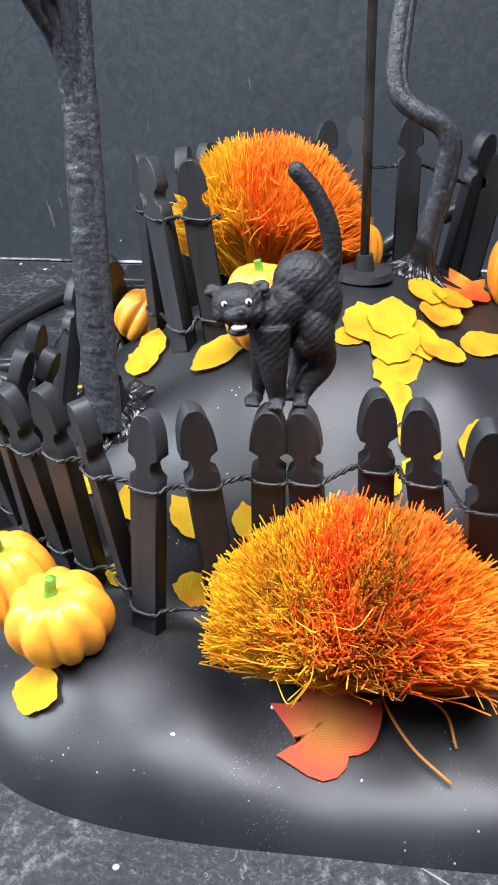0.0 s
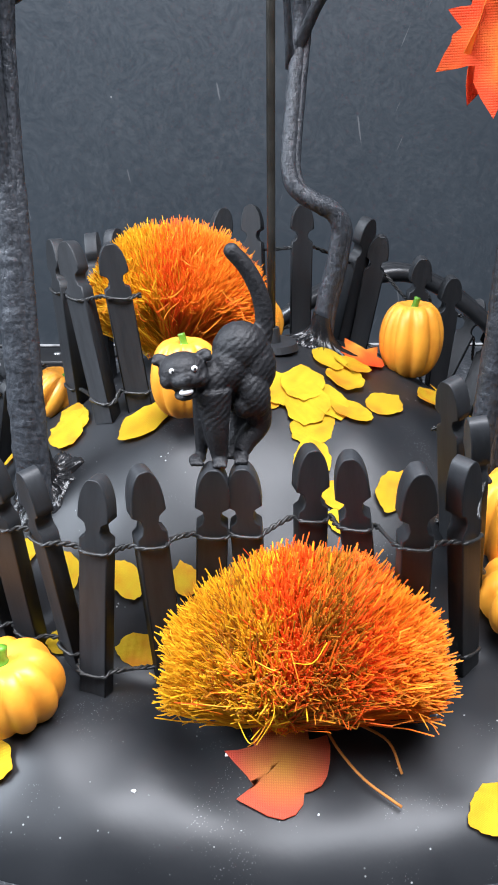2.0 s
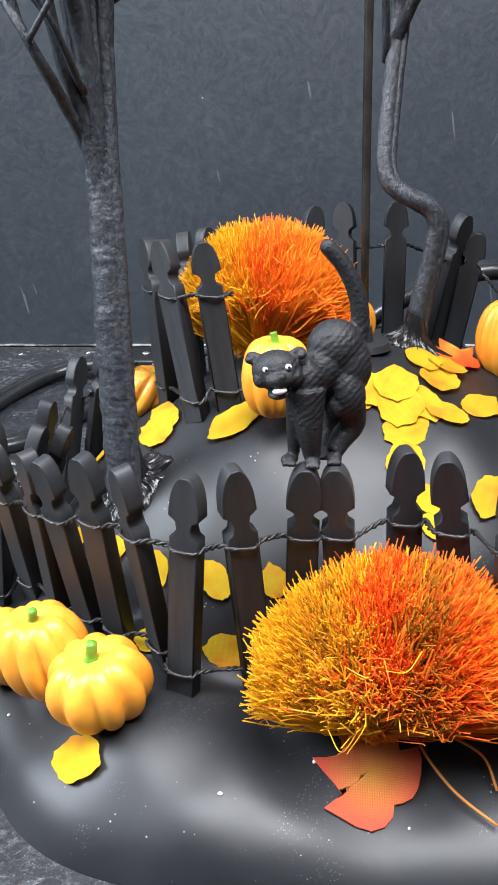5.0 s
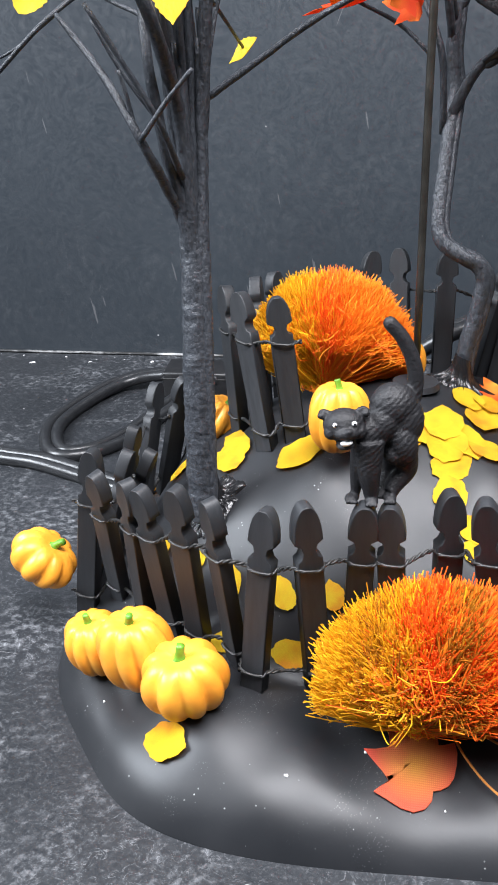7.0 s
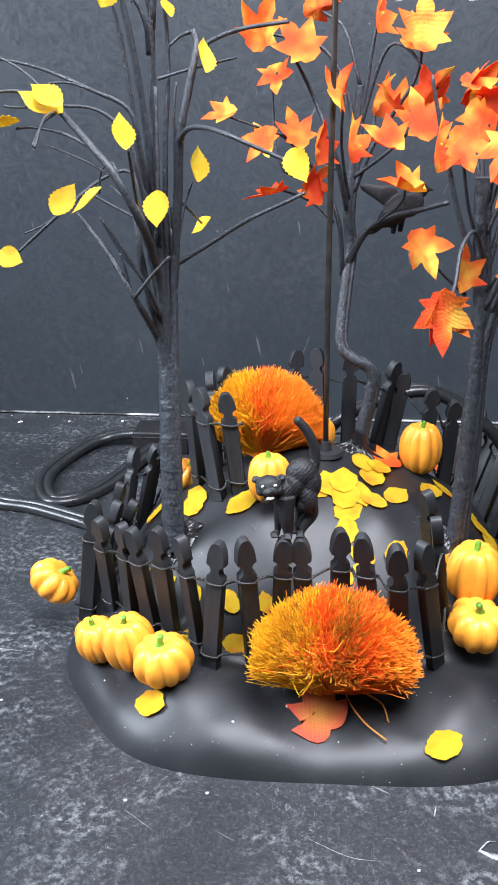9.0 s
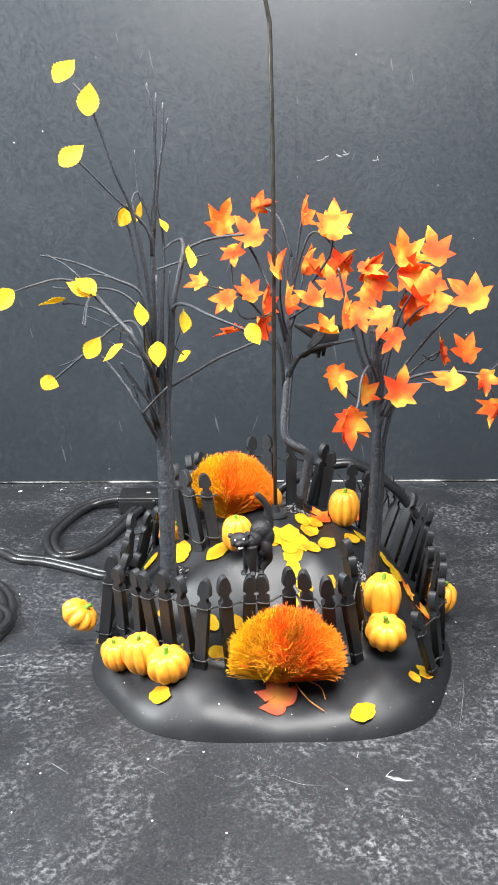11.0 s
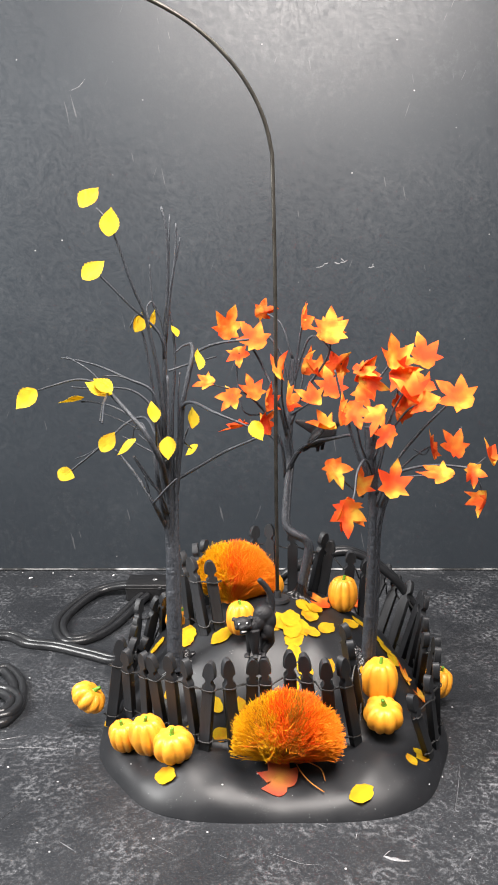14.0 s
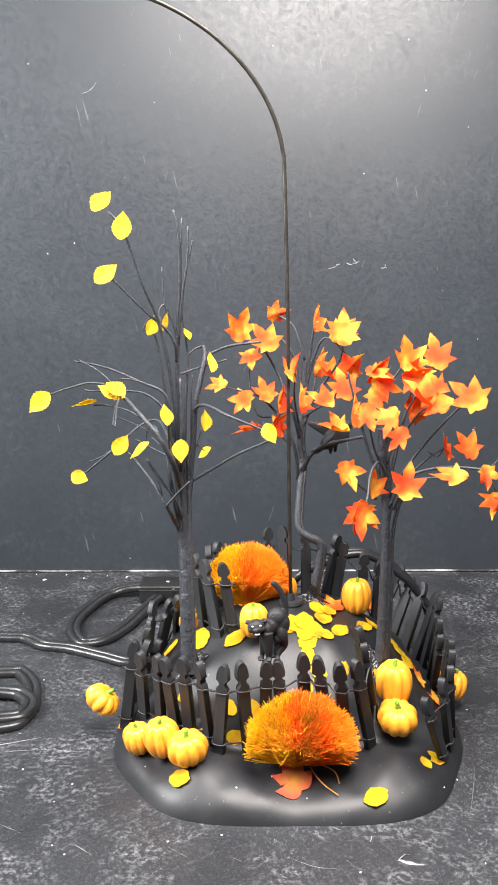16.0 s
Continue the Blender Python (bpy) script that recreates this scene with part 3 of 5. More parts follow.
# ---- bristle bushes ----
def fibre(store, points, radius):
    """Adds a stiff three-sided fibre along points to a store of vertices and faces."""
    verts, faces = store
    first = len(verts)
    way = (points[-1] - points[0]).normalized()
    side = way.orthogonal().normalized()
    up = way.cross(side)
    ring = [(side * math.cos(a) + up * math.sin(a)) * radius for a in (0.3, 2.4, 4.5)]
    for p in points:
        verts.extend((p + r)[:] for r in ring)
    for k in range(len(points) - 1):
        i = first + 3 * k
        faces.extend(((i, i + 1, i + 4, i + 3), (i + 1, i + 2, i + 5, i + 4), (i + 2, i, i + 3, i + 5)))
    i = len(verts)
    faces.append((i - 3, i - 2, i - 1))


def bristle_bush(label, at, middle, size, count, seed, tones, thin, strays):
    """A cut sisal brush: stiff fibres in tufts fan out of one foot to a clipped dome; middle and size: the dome's centre over the foot and its half axes."""
    rng = random.Random(seed)
    bush = thing("bristle_bush", label, "bush", "bristle bushes", at=at)
    stores = [([], []) for _ in tones]
    middle, (wide, deep, tall) = Vector(middle), size
    tufts = 0
    while tufts < count // 14:
        d = Vector((rng.gauss(0, 1), rng.gauss(0, 1), rng.gauss(0, 1))).normalized()
        if d.z < -0.19 + 0.50 * max(0.0, -d.y) ** 0.8 + 0.30 * max(0.0, d.y) + 0.06 * math.sin(9 * d.x + seed) or d.y > 0.8:
            continue
        tufts += 1
        long = rng.uniform(0.97, 1.01) + 0.07 * noise.noise(d * 3.0 + Vector((seed, 0, 0)))
        end = middle + Vector((d.x * wide, d.y * deep, d.z * tall)) * long
        across = 1.35 * d.x + 0.16
        bend = Vector((rng.gauss(0, 1), rng.gauss(0, 1), rng.gauss(0, 1) - 0.3)) * wide * 0.035
        field = across + 0.28 * noise.noise(d * 2.6 + Vector((0, seed, 0)))
        spread = wide * rng.uniform(0.035, 0.07)
        for _ in range(14):
            root = Vector((rng.gauss(0, 0.0018), rng.gauss(0, 0.0011), 0.0010 + abs(rng.gauss(0, 0.0013))))
            off = Vector((rng.gauss(0, 1), rng.gauss(0, 1), rng.gauss(0, 1))) * spread
            out = end.normalized()
            tip = (end + off - out * off.dot(out) * 0.85) * (rng.uniform(0.94, 1.02) if rng.random() > 0.14 else rng.uniform(0.72, 1.04))
            curl = bend + Vector((rng.gauss(0, 1), rng.gauss(0, 1), rng.gauss(0, 1))) * wide * 0.030
            nod = Vector((rng.gauss(0, 1), rng.gauss(0, 1), rng.gauss(0, 1))) * wide * 0.034
            fibre(stores[tones_at(field, tones, rng)], [root, root.lerp(tip, 0.45) + curl * 0.8, root.lerp(tip, 0.86) + curl * 0.6, tip + nod], thin * rng.uniform(0.65, 1.35))
    for _ in range(strays):
        root = middle + Vector((rng.uniform(-0.75, 0.75) * wide, -rng.uniform(0.7, 0.95) * deep, rng.uniform(0.05, 0.75) * tall))
        away = Vector((rng.gauss(0, 1), -0.3, rng.gauss(0, 0.7))).normalized() * wide * rng.uniform(0.10, 0.28)
        sag = Vector((rng.gauss(0, 1), -1, rng.gauss(0, 1))) * wide * 0.05
        fibre(stores[rng.randrange(len(tones))], smooth_line([root - away * 0.2, root + away * 0.5 + sag, root + away], 4), thin * 0.8)
    for (verts, faces), (_, material, name) in zip(stores, tones):
        data = bpy.data.meshes.new(name)
        data.from_pydata(verts, [], faces)
        data.materials.append(material)
        ob = new(name, data)
        ob.parent = bush
        tagged(ob, kind="stuff")
    return bush


def tones_at(across, tones, rng):
    """The dye of a fibre by its place in the fan, with some fibres astray."""
    x = across + rng.gauss(0, 0.10) + (rng.uniform(-0.6, 0.6) if rng.random() < 0.10 else 0)
    best = 0
    for i, (start, _, _) in enumerate(tones):
        if x >= start:
            best = i
    return best


bristle_bush("clipped orange and ochre bristle bush before the fence", pose(0.0140, -0.0320, 0.0174), (0.0041, 0.001, 0.0092), (0.0254, 0.0160, 0.0252), 28000, 21,
             [(-9, GOLD, "ochre_bristles"), (-0.62, SHADED_OLIVE, "brown_bristles"), (-0.50, GOLD, "gold_bristles"), (-0.20, RED, "red_bristles"), (0.22, FLAME, "orange_bristles"), (0.32, SHADED_OLIVE, "olive_bristles"), (0.58, RED, "scarlet_bristles"), (0.84, FLAME, "flame_bristles")], 0.000115, 30)
bristle_bush("clipped orange bristle bush on the hill top", pose(-0.0108, 0.060, 0.0590), (0.0024, 0.003, 0.0120), (0.0230, 0.0150, 0.0228), 24000, 22,
             [(-9, GOLD, "ochre_bristles"), (-0.12, FLAME, "orange_bristles"), (0.06, RED, "red_bristles"), (0.30, FLAME, "flame_bristles")], 0.000115, 25)

bm = bmesh.new()
for pts in ([(0.0225, -0.029, 0.0140), (0.0245, -0.0345, 0.0135), (0.0285, -0.0400, 0.0118), (0.0345, -0.0445, 0.0098)], [(0.028, -0.030, 0.016), (0.0335, -0.034, 0.015), (0.0355, -0.0385, 0.0115)], [(0.011, -0.032, 0.0135), (0.0068, -0.0355, 0.0122)]):
    tube(bm, smooth_line(pts, 6), 0.00028, 5)
strays = part("loose_bristles", bm, bristle("tan_bristle", (0.62, 0.25, 0.05), (0.75, 0.33, 0.08)))
tagged(strays, "stray tan bristles lying on the black base", "bristles", kind="stuff")


# ---- cat figurine ----
def fused(name, build, cell, smoothing=6):
    """One skin round overlapping forms."""
    bm = bmesh.new()
    build(bm)
    data = bpy.data.meshes.new(name)
    bm.to_mesh(data)
    bm.free()
    ob = new(name, data)
    m = ob.modifiers.new("skin", "REMESH")
    m.mode, m.voxel_size = "VOXEL", cell
    s = ob.modifiers.new("soft", "SMOOTH")
    s.factor, s.iterations = 0.5, smoothing
    done = bpy.data.meshes.new_from_object(ob.evaluated_get(bpy.context.evaluated_depsgraph_get()))
    bpy.data.objects.remove(ob)
    out = bmesh.new()
    out.from_mesh(done)
    bpy.data.meshes.remove(done)
    return out


def limb(bm, points, radii):
    pts = smooth_line(points, 5)
    tube(bm, pts, lambda t: radii[0] + (radii[1] - radii[0]) * t, 12)


def cat_forms(bm):
    blob(bm, (-6.0, -3.3, 17.4), (4.2, 3.5, 3.4), (0, -6, 0))
    blob(bm, (-5.4, -5.7, 16.7), (2.6, 2.3, 1.5), (0, -6, 0))
    blob(bm, (-4.9, -7.4, 17.5), (0.75, 0.7, 0.6))
    blob(bm, (-8.4, -4.6, 16.2), (1.5, 1.7, 1.5))
    blob(bm, (-2.9, -4.4, 16.6), (1.4, 1.7, 1.5))
    blob(bm, (-5.5, -5.3, 14.0), (2.0, 1.7, 0.75), (14, -6, 0))
    for x, z, lean in ((-9.6, 19.2, 24), (-2.6, 20.0, -30)):
        blob(bm, (x, -2.7, z), (1.65, 0.8, 1.15), (10, lean, 0))
        blob(bm, (x + (-0.9 if x < -6 else 0.9), -3.5, z - 0.1), (0.85, 0.7, 0.65), (0, lean, 0))
    blob(bm, (-1.0, -1.0, 14.8), (3.3, 3.5, 4.4), (0, 20, 0))
    blob(bm, (1.3, 0.0, 16.4), (3.8, 3.9, 5.0), (0, 30, 0))
    blob(bm, (3.7, 1.3, 19.9), (4.9, 4.3, 4.9))
    blob(bm, (6.0, 1.8, 16.8), (4.1, 4.3, 5.6), (0, -4, 0))
    blob(bm, (6.0, -0.6, 12.6), (3.0, 3.0, 4.8), (0, -12, 0))
    blob(bm, (4.3, -1.4, 10.4), (1.8, 1.8, 2.2))
    blob(bm, (2.6, 1.6, 12.0), (3.0, 2.6, 3.6))
    limb(bm, [(-2.6, -1.4, 13.5), (-3.0, -1.2, 7.5), (-3.2, -1.2, 1.4)], (2.1, 1.05))
    limb(bm, [(-0.8, -2.4, 14.0), (-0.5, -2.8, 7), (0.0, -2.4, 1.4)], (3.2, 1.5))
    limb(bm, [(6.6, 0.2, 10.0), (7.0, 1.2, 6.2), (5.0, 0.2, 3.4), (4.0, -0.8, 1.6)], (2.6, 1.5))
    limb(bm, [(4.0, 3.0, 9.0), (3.6, 3.0, 5), (2.4, 1.6, 1.6)], (2.2, 1.4))
    for x, y, long in ((-3.9, -2.4, 1.9), (0.1, -3.4, 1.9), (3.8, -1.8, 2.0), (2.0, 0.6, 1.7)):
        blob(bm, (x, y, 0.9), (1.45, long, 0.95), (0, 0, -38 if x < -2 else 6))
        for toe in (-0.85, 0.0, 0.85):
            blob(bm, (x + toe, y - 1.6, 0.65), (0.48, 0.6, 0.55))
    limb(bm, [(6.8, 3.0, 18), (7.9, 3.5, 23.0), (7.3, 3.5, 28.2), (5.1, 3.4, 33.0), (2.4, 3.2, 36.2)], (1.75, 1.4))
    blob(bm, (2.3, 3.2, 36.3), (1.4, 1.4, 1.4))


bm = fused("cat_skin", cat_forms, 0.24, 9)
for v in bm.verts:
    p = v.co
    if p.x > -3.5 and 7.5 < p.z < 25:
        p += v.normal * 0.075 * math.sin(p.z * 4.6 - p.x * 4.2 + 4.0 * noise.noise(p * 0.4)) * (0.6 + 0.7 * noise.noise(p * 1.6))
for x, z in ((-7.6, 18.3), (-3.9, 18.8)):
    blob(bm, (x, -6.1, z), (0.52, 0.4, 0.5), material=1)
    blob(bm, (x + 0.1, -6.42, z), (0.24, 0.12, 0.28), material=0)
blob(bm, (-5.3, -6.8, 14.95), (1.25, 0.7, 0.62), (0, -10, 0), 1)
bmesh.ops.scale(bm, vec=(0.001, 0.001, 0.001), verts=bm.verts)
cat = part("cat_figurine", bm, [CATSKIN, WHITE], at=pose(0.0029, -0.0165, 0.0645, 0, 0, 0))
tagged(cat, "black cat figurine with arched back on two picket tips", "figurine")


# ---- wrapped wire trees ----
def wrapped(bm, line, radii, pitch, seed):
    """A stem wound with paper tape: each turn laps over the last in a slanting ridge."""
    fine = []
    for a, b in zip(line, line[1:]):
        n = max(1, int((b - a).length / 0.00022))
        fine += [a.lerp(b, k / n) for k in range(n)]
    fine.append(line[-1])
    n, sides = len(fine), 18
    total = sum((b - a).length for a, b in zip(fine, fine[1:]))
    side, rings, run = None, [], 0.0
    for i, p in enumerate(fine):
        way = (fine[min(i + 1, n - 1)] - fine[max(i - 1, 0)]).normalized()
        side = way.orthogonal().normalized() if side is None else (side - way * side.dot(way)).normalized()
        up = way.cross(side)
        if i:
            run += (p - fine[i - 1]).length
        ring = []
        for k in range(sides):
            a = 2 * math.pi * k / sides
            spot = Vector((math.cos(a), math.sin(a), run * 220))
            lap = (run / pitch + k / sides + 0.5 * noise.noise(Vector((run * 260, seed, 0)))) % 1.0
            r = radii(run / total) * (1 + 0.022 * max(0.0, (lap - 0.8) / 0.2) ** 2 + 0.10 * noise.noise(spot * 1.3 + Vector((seed, 0, 0))) + 0.05 * noise.noise(spot * 4.0))
            ring.append(bm.verts.new(p + side * (math.cos(a) * r) + up * (math.sin(a) * r)))
        rings.append(ring)
    for a, b in zip(rings, rings[1:]):
        for k in range(sides):
            bm.faces.new((a[k], a[(k + 1) % sides], b[(k + 1) % sides], b[k]))
    bm.faces.new(rings[0][::-1])
    bm.faces.new(rings[-1])


def trunk(tree, points, r0, r1, shape=1.0):
    bm = bmesh.new()
    line = smooth_line(points, 9)
    wrapped(bm, line, lambda t: r0 + (r1 - r0) * t ** shape, 0.0027, r0 * 9000)
    wrapped(bm, [p + Vector((r0 * 0.7, -r0 * 0.2, 0)) for p in line], lambda t: (r0 + (r1 - r0) * t ** shape) * 0.5, 0.0021, r0 * 7000)
    return part("trunk", bm, BARK, tree)


ENDS = []


def twig(tree, r0, r1, points):
    bm = bmesh.new()
    if tree is aspen and r0 >= 0.0010 and points[0][2] < 0.16 and abs(points[0][0] + 0.0405) < 0.004:
        points = [(-0.0398, 0.0222, points[0][2] - 0.030)] + points
    tube(bm, smooth_line(points, 5), lambda t: r0 + (r1 - r0) * t ** 0.7, 7, 0.2)
    ob = part("branch", bm, BARK, tree)
    ENDS.append((tree, Vector(points[-1]), ob))
    return ob


def roots(tree, x, y, spread, count, seed):
    """Crinkled skirt where the trunk is glued to the base."""
    rng = random.Random(seed)
    bm = bmesh.new()
    turns = count * 5
    rows = []
    reach_of = [rng.uniform(0.62, 1.12) for _ in range(count)]
    for f, lift in ((0.22, 0.0085), (0.30, 0.0048), (0.42, 0.0026), (0.56, 0.0018), (0.70, 0.0013), (0.84, 0.0010), (0.94, 0.0008), (1.0, 0.0001)):
        row = []
        for k in range(turns):
            a = 2 * math.pi * k / turns + 0.10 * noise.noise(Vector((k * 0.13, f * 5, seed)))
            u = k / 5
            near, far = reach_of[int(u) % count], reach_of[(int(u) + 1) % count]
            reach = spread * (f if f < 0.4 else f * (near + (far - near) * (u % 1)))
            fold = 0.0011 * noise.noise(Vector((k * 0.55, f * 2.0, seed))) + 0.0007 * noise.noise(Vector((k * 1.3, f * 7.0, seed)))
            px, py = x + math.cos(a) * reach, y + math.sin(a) * reach
            row.append(bm.verts.new((px, py, max(hill(px, py), 0) + max(0.0001, lift + fold * min(1, f * 2.2) * (1 if f < 1 else 0.3)))))
        rows.append(row)
    for p, q in zip(rows, rows[1:]):
        for k in range(turns):
            bm.faces.new((p[k], q[k], q[(k + 1) % turns], p[(k + 1) % turns]))
    return part("root_flare", bm, FOOT, tree, "crinkled glossy black foot")


def outline_mesh(name, ring, material, cup, thick=0.012, fold=0.0):
    """A thin cloth leaf of unit length from its outline, cupped and closed."""
    bm = bmesh.new()
    layers = []
    for z in (0.0, -thick):
        loops = []
        for f in (1.0, 0.66, 0.33):
            loops.append([bm.verts.new((x * f, y * f, z + cup * (x * x * f * f * 1.6 + y * y * f * f * 0.7 + 0.12 * math.sin(6 * x * f + 4 * y * f)) + fold * abs(x * f))) for x, y in ring])
        loops.append(bm.verts.new((0, 0, z)))
        layers.append(loops)
    n = len(ring)
    for loops in layers:
        for a, b in zip(loops[:2], loops[1:3]):
            for k in range(n):
                bm.faces.new((a[k], a[(k + 1) % n], b[(k + 1) % n], b[k]))
        for k in range(n):
            bm.faces.new((loops[2][k], loops[2][(k + 1) % n], loops[3]))
    for k in range(n):
        bm.faces.new((layers[0][0][k], layers[0][0][(k + 1) % n], layers[1][0][(k + 1) % n], layers[1][0][k]))
    for loops in layers:
        for k in range(n):
            bm.edges.get((loops[0][k], loops[0][(k + 1) % n])).smooth = False
    bmesh.ops.recalc_face_normals(bm, faces=bm.faces)
    return mesh_of(name, bm, material, True)


def round_ring(seed, width):
    """Outline of a blunt oval leaf with a small point and a softly frayed edge."""
    rng = random.Random(seed)
    ring = []
    for k in range(48):
        a = 2 * math.pi * k / 48
        r = 0.47 + 0.018 * math.sin(a * 5 + seed * 2.1) + 0.012 * math.sin(a * 9 + seed) + (0.008 if k % 3 == 0 else -0.004) + rng.uniform(-0.008, 0.008)
        point = 0.07 * math.exp(-((a - math.pi / 2) / 0.2) ** 2) + 0.05 * math.exp(-((a - math.pi * 1.5) / 0.25) ** 2)
        ring.append((math.cos(a) * r * width, math.sin(a) * (r + point)))
    return ring


def oval_ring(seed):
    """Outline of a pointed oval leaf with a toothed edge, tip towards +y."""
    rng = random.Random(seed)
    side = []
    n = 17
    for k in range(1, n):
        u = k / n
        half = 0.35 * math.sin(math.pi * u ** 0.82) ** 0.85
        half *= 1 + (0.07 if k % 2 else -0.05) + rng.uniform(-0.02, 0.02)
        side.append((half, u - 0.5))
    return [(0, -0.5)] + side + [(0, 0.54)] + [(-x, y) for x, y in side[::-1]]


def maple_ring(seed):
    """Outline of a five-lobed maple leaf, tip towards +y."""
    rng = random.Random(seed)
    ring = []
    lobes = {-22: 0.43, 36: 0.60, 90: 0.72, 144: 0.60, 202: 0.43}
    for a in (-58, -22, 8, 36, 64, 90, 116, 144, 172, 202, 238, 270):
        if a in lobes:
            r = lobes[a] * rng.uniform(0.9, 1.1)
            for da, f in ((-20, 0.66), (-10, 0.82), (0, 1.05), (10, 0.82), (20, 0.66)):
                ring.append((math.cos(radians(a + da)) * r * f, math.sin(radians(a + da)) * r * f))
        else:
            r = {270: 0.34}.get(a, 0.34 if 0 < a < 180 else 0.33) * rng.uniform(0.92, 1.08)
            ring.append((math.cos(radians(a)) * r, math.sin(radians(a)) * r))
    return [(x, y - 0.12) for x, y in ring]


def half_maple_ring():
    """A maple leaf with round lower lobes, whose stalk half is hidden and cut square."""
    ring = [(0.25, 0.62), (0.26, 0.40), (0.27, 0.20), (0.33, 0.215), (0.45, 0.26), (0.475, 0.16), (0.46, 0.03), (0.42, -0.11), (0.36, -0.20), (0.27, -0.25), (0.19, -0.27)]
    ring += [(0.175, -0.36), (0.10, -0.44), (-0.02, -0.48), (-0.16, -0.46), (-0.30, -0.41), (-0.44, -0.36), (-0.36, -0.29), (-0.27, -0.235), (-0.34, -0.14), (-0.44, -0.03), (-0.55, 0.10), (-0.42, 0.105), (-0.27, 0.13), (-0.28, 0.40), (-0.29, 0.62)]
    return ring


ROUND = [outline_mesh("leaf", round_ring(k, 0.70 + 0.07 * (k % 4)), YELLOW, 0.06 + 0.05 * (k % 3), 0.006) for k in range(7)]
OVAL = [outline_mesh("leaf", oval_ring(k), LEMON, 0.20 + 0.12 * (k % 3), 0.007, 0.12 + 0.12 * (k % 4)) for k in range(6)]
MAPLES = [outline_mesh("leaf", maple_ring(k), MAPLE, 0.25 + 0.2 * (k % 3), 0.007, (0.0, 0.35, 0.8, 0.15, 0.55, -0.4, 0.25, -0.7)[k]) for k in range(8)]
HALF_MAPLE = [outline_mesh("leaf", half_maple_ring(), PEACH, 0.05, 0.012)]
leaf_rng = random.Random(77)


def hang_leaf(meshes, tree, place, size, turn, tilt):
    """turn: degrees of the tip from upright, clockwise seen from the front; tilt: turned edge-on."""
    ob = new("leaf", leaf_rng.choice(meshes))
    m = pose(place[0], place[1] - 0.0011, place[2], leaf_rng.uniform(55, 88), 0, 0) @ pose(0, 0, 0, 0, 0, -turn) @ pose(0, 0, 0, leaf_rng.uniform(-14, 14), tilt, 0)
    ob.matrix_basis = m @ Matrix.Diagonal((size, size, size, 1))
    spot = Vector(place)
    ob.parent = min((e for e in ENDS if e[0] == tree), key=lambda e: (e[1] - spot).length)[2]
    return ob


def aspen_leaf(tree, place, size, turn, tilt):
    return hang_leaf(OVAL, tree, place, size, turn, tilt)


def maple_leaf(tree, place, size, turn, tilt):
    if leaf_rng.random() < 0.25:
        behind = (place[0] + leaf_rng.uniform(-0.3, 0.3) * size, place[1] + 0.3 * size, place[2] + leaf_rng.uniform(-0.3, 0.3) * size)
        hang_leaf(MAPLES, tree, behind, size * 0.9, turn + leaf_rng.uniform(-70, 70), leaf_rng.uniform(-60, 60))
    return hang_leaf(MAPLES, tree, place, size, turn, tilt)


aspen = thing("aspen_tree", "black wrapped-wire tree with a few yellow cloth leaves", "tree", "miniature trees")
trunk(aspen, [(-0.0392, 0.0158, 0.0400), (-0.0393, 0.0165, 0.0485), (-0.0395, 0.0185, 0.0742), (-0.0398, 0.0215, 0.0977), (-0.0402, 0.024, 0.1151), (-0.0398, 0.026, 0.1326), (-0.0395, 0.027, 0.1472), (-0.0402, 0.0275, 0.1588)], 0.0036, 0.0012, 3.0)
twig(aspen, 0.0022, 0.0005, [(-0.04, 0.0215, 0.1023), (-0.0421, 0.022, 0.1143), (-0.0444, 0.016, 0.123), (-0.0471, 0.0075, 0.1331), (-0.0551, 0.012, 0.1451), (-0.0624, 0.016, 0.1533), (-0.0666, 0.0184, 0.1577)])
twig(aspen, 0.0006, 0.0005, [(-0.047, 0.0062, 0.1332), (-0.0405, 0.004, 0.1409), (-0.0348, 0.0024, 0.1467)])
twig(aspen, 0.0007, 0.0004, [(-0.0488, 0.0085, 0.136), (-0.05, 0.008, 0.1427), (-0.0512, 0.0079, 0.1467)])
twig(aspen, 0.0008, 0.0005, [(-0.0409, 0.018, 0.1245), (-0.043, 0.0082, 0.1361), (-0.0484, 0.003, 0.1474), (-0.0547, -0.0005, 0.1585)])
twig(aspen, 0.001, 0.0006, [(-0.0377, 0.027, 0.1377), (-0.0346, 0.0258, 0.1415), (-0.0238, 0.024, 0.1484), (-0.0123, 0.022, 0.1556), (-0.0003, 0.0196, 0.1613), (0.0055, 0.019, 0.1642)])
twig(aspen, 0.0019, 0.001, [(-0.0383, 0.025, 0.1269), (-0.0368, 0.024, 0.1405), (-0.0346, 0.02, 0.1604), (-0.0325, 0.016, 0.181), (-0.0301, 0.016, 0.1921), (-0.0281, 0.018, 0.2015), (-0.0276, 0.02, 0.2067), (-0.0288, 0.021, 0.2102)])
twig(aspen, 0.0009, 0.0006, [(-0.0277, 0.02, 0.2034), (-0.0235, 0.02, 0.207), (-0.0144, 0.02, 0.2102), (-0.0001, 0.018, 0.212)])
twig(aspen, 0.0007, 0.0004, [(-0.0285, 0.021, 0.2099), (-0.0324, 0.021, 0.2086), (-0.0356, 0.02, 0.2059)])
twig(aspen, 0.001, 0.0005, [(-0.0327, 0.015, 0.1795), (-0.0298, 0.01, 0.1825), (-0.0245, 0.0, 0.1836), (-0.0159, -0.0145, 0.1821), (-0.0057, -0.016, 0.178), (0.0033, -0.0162, 0.1744)])
twig(aspen, 0.0006, 0.0004, [(-0.0393, 0.0187, 0.1967), (-0.0298, 0.022, 0.1996), (-0.0161, 0.026, 0.203)])
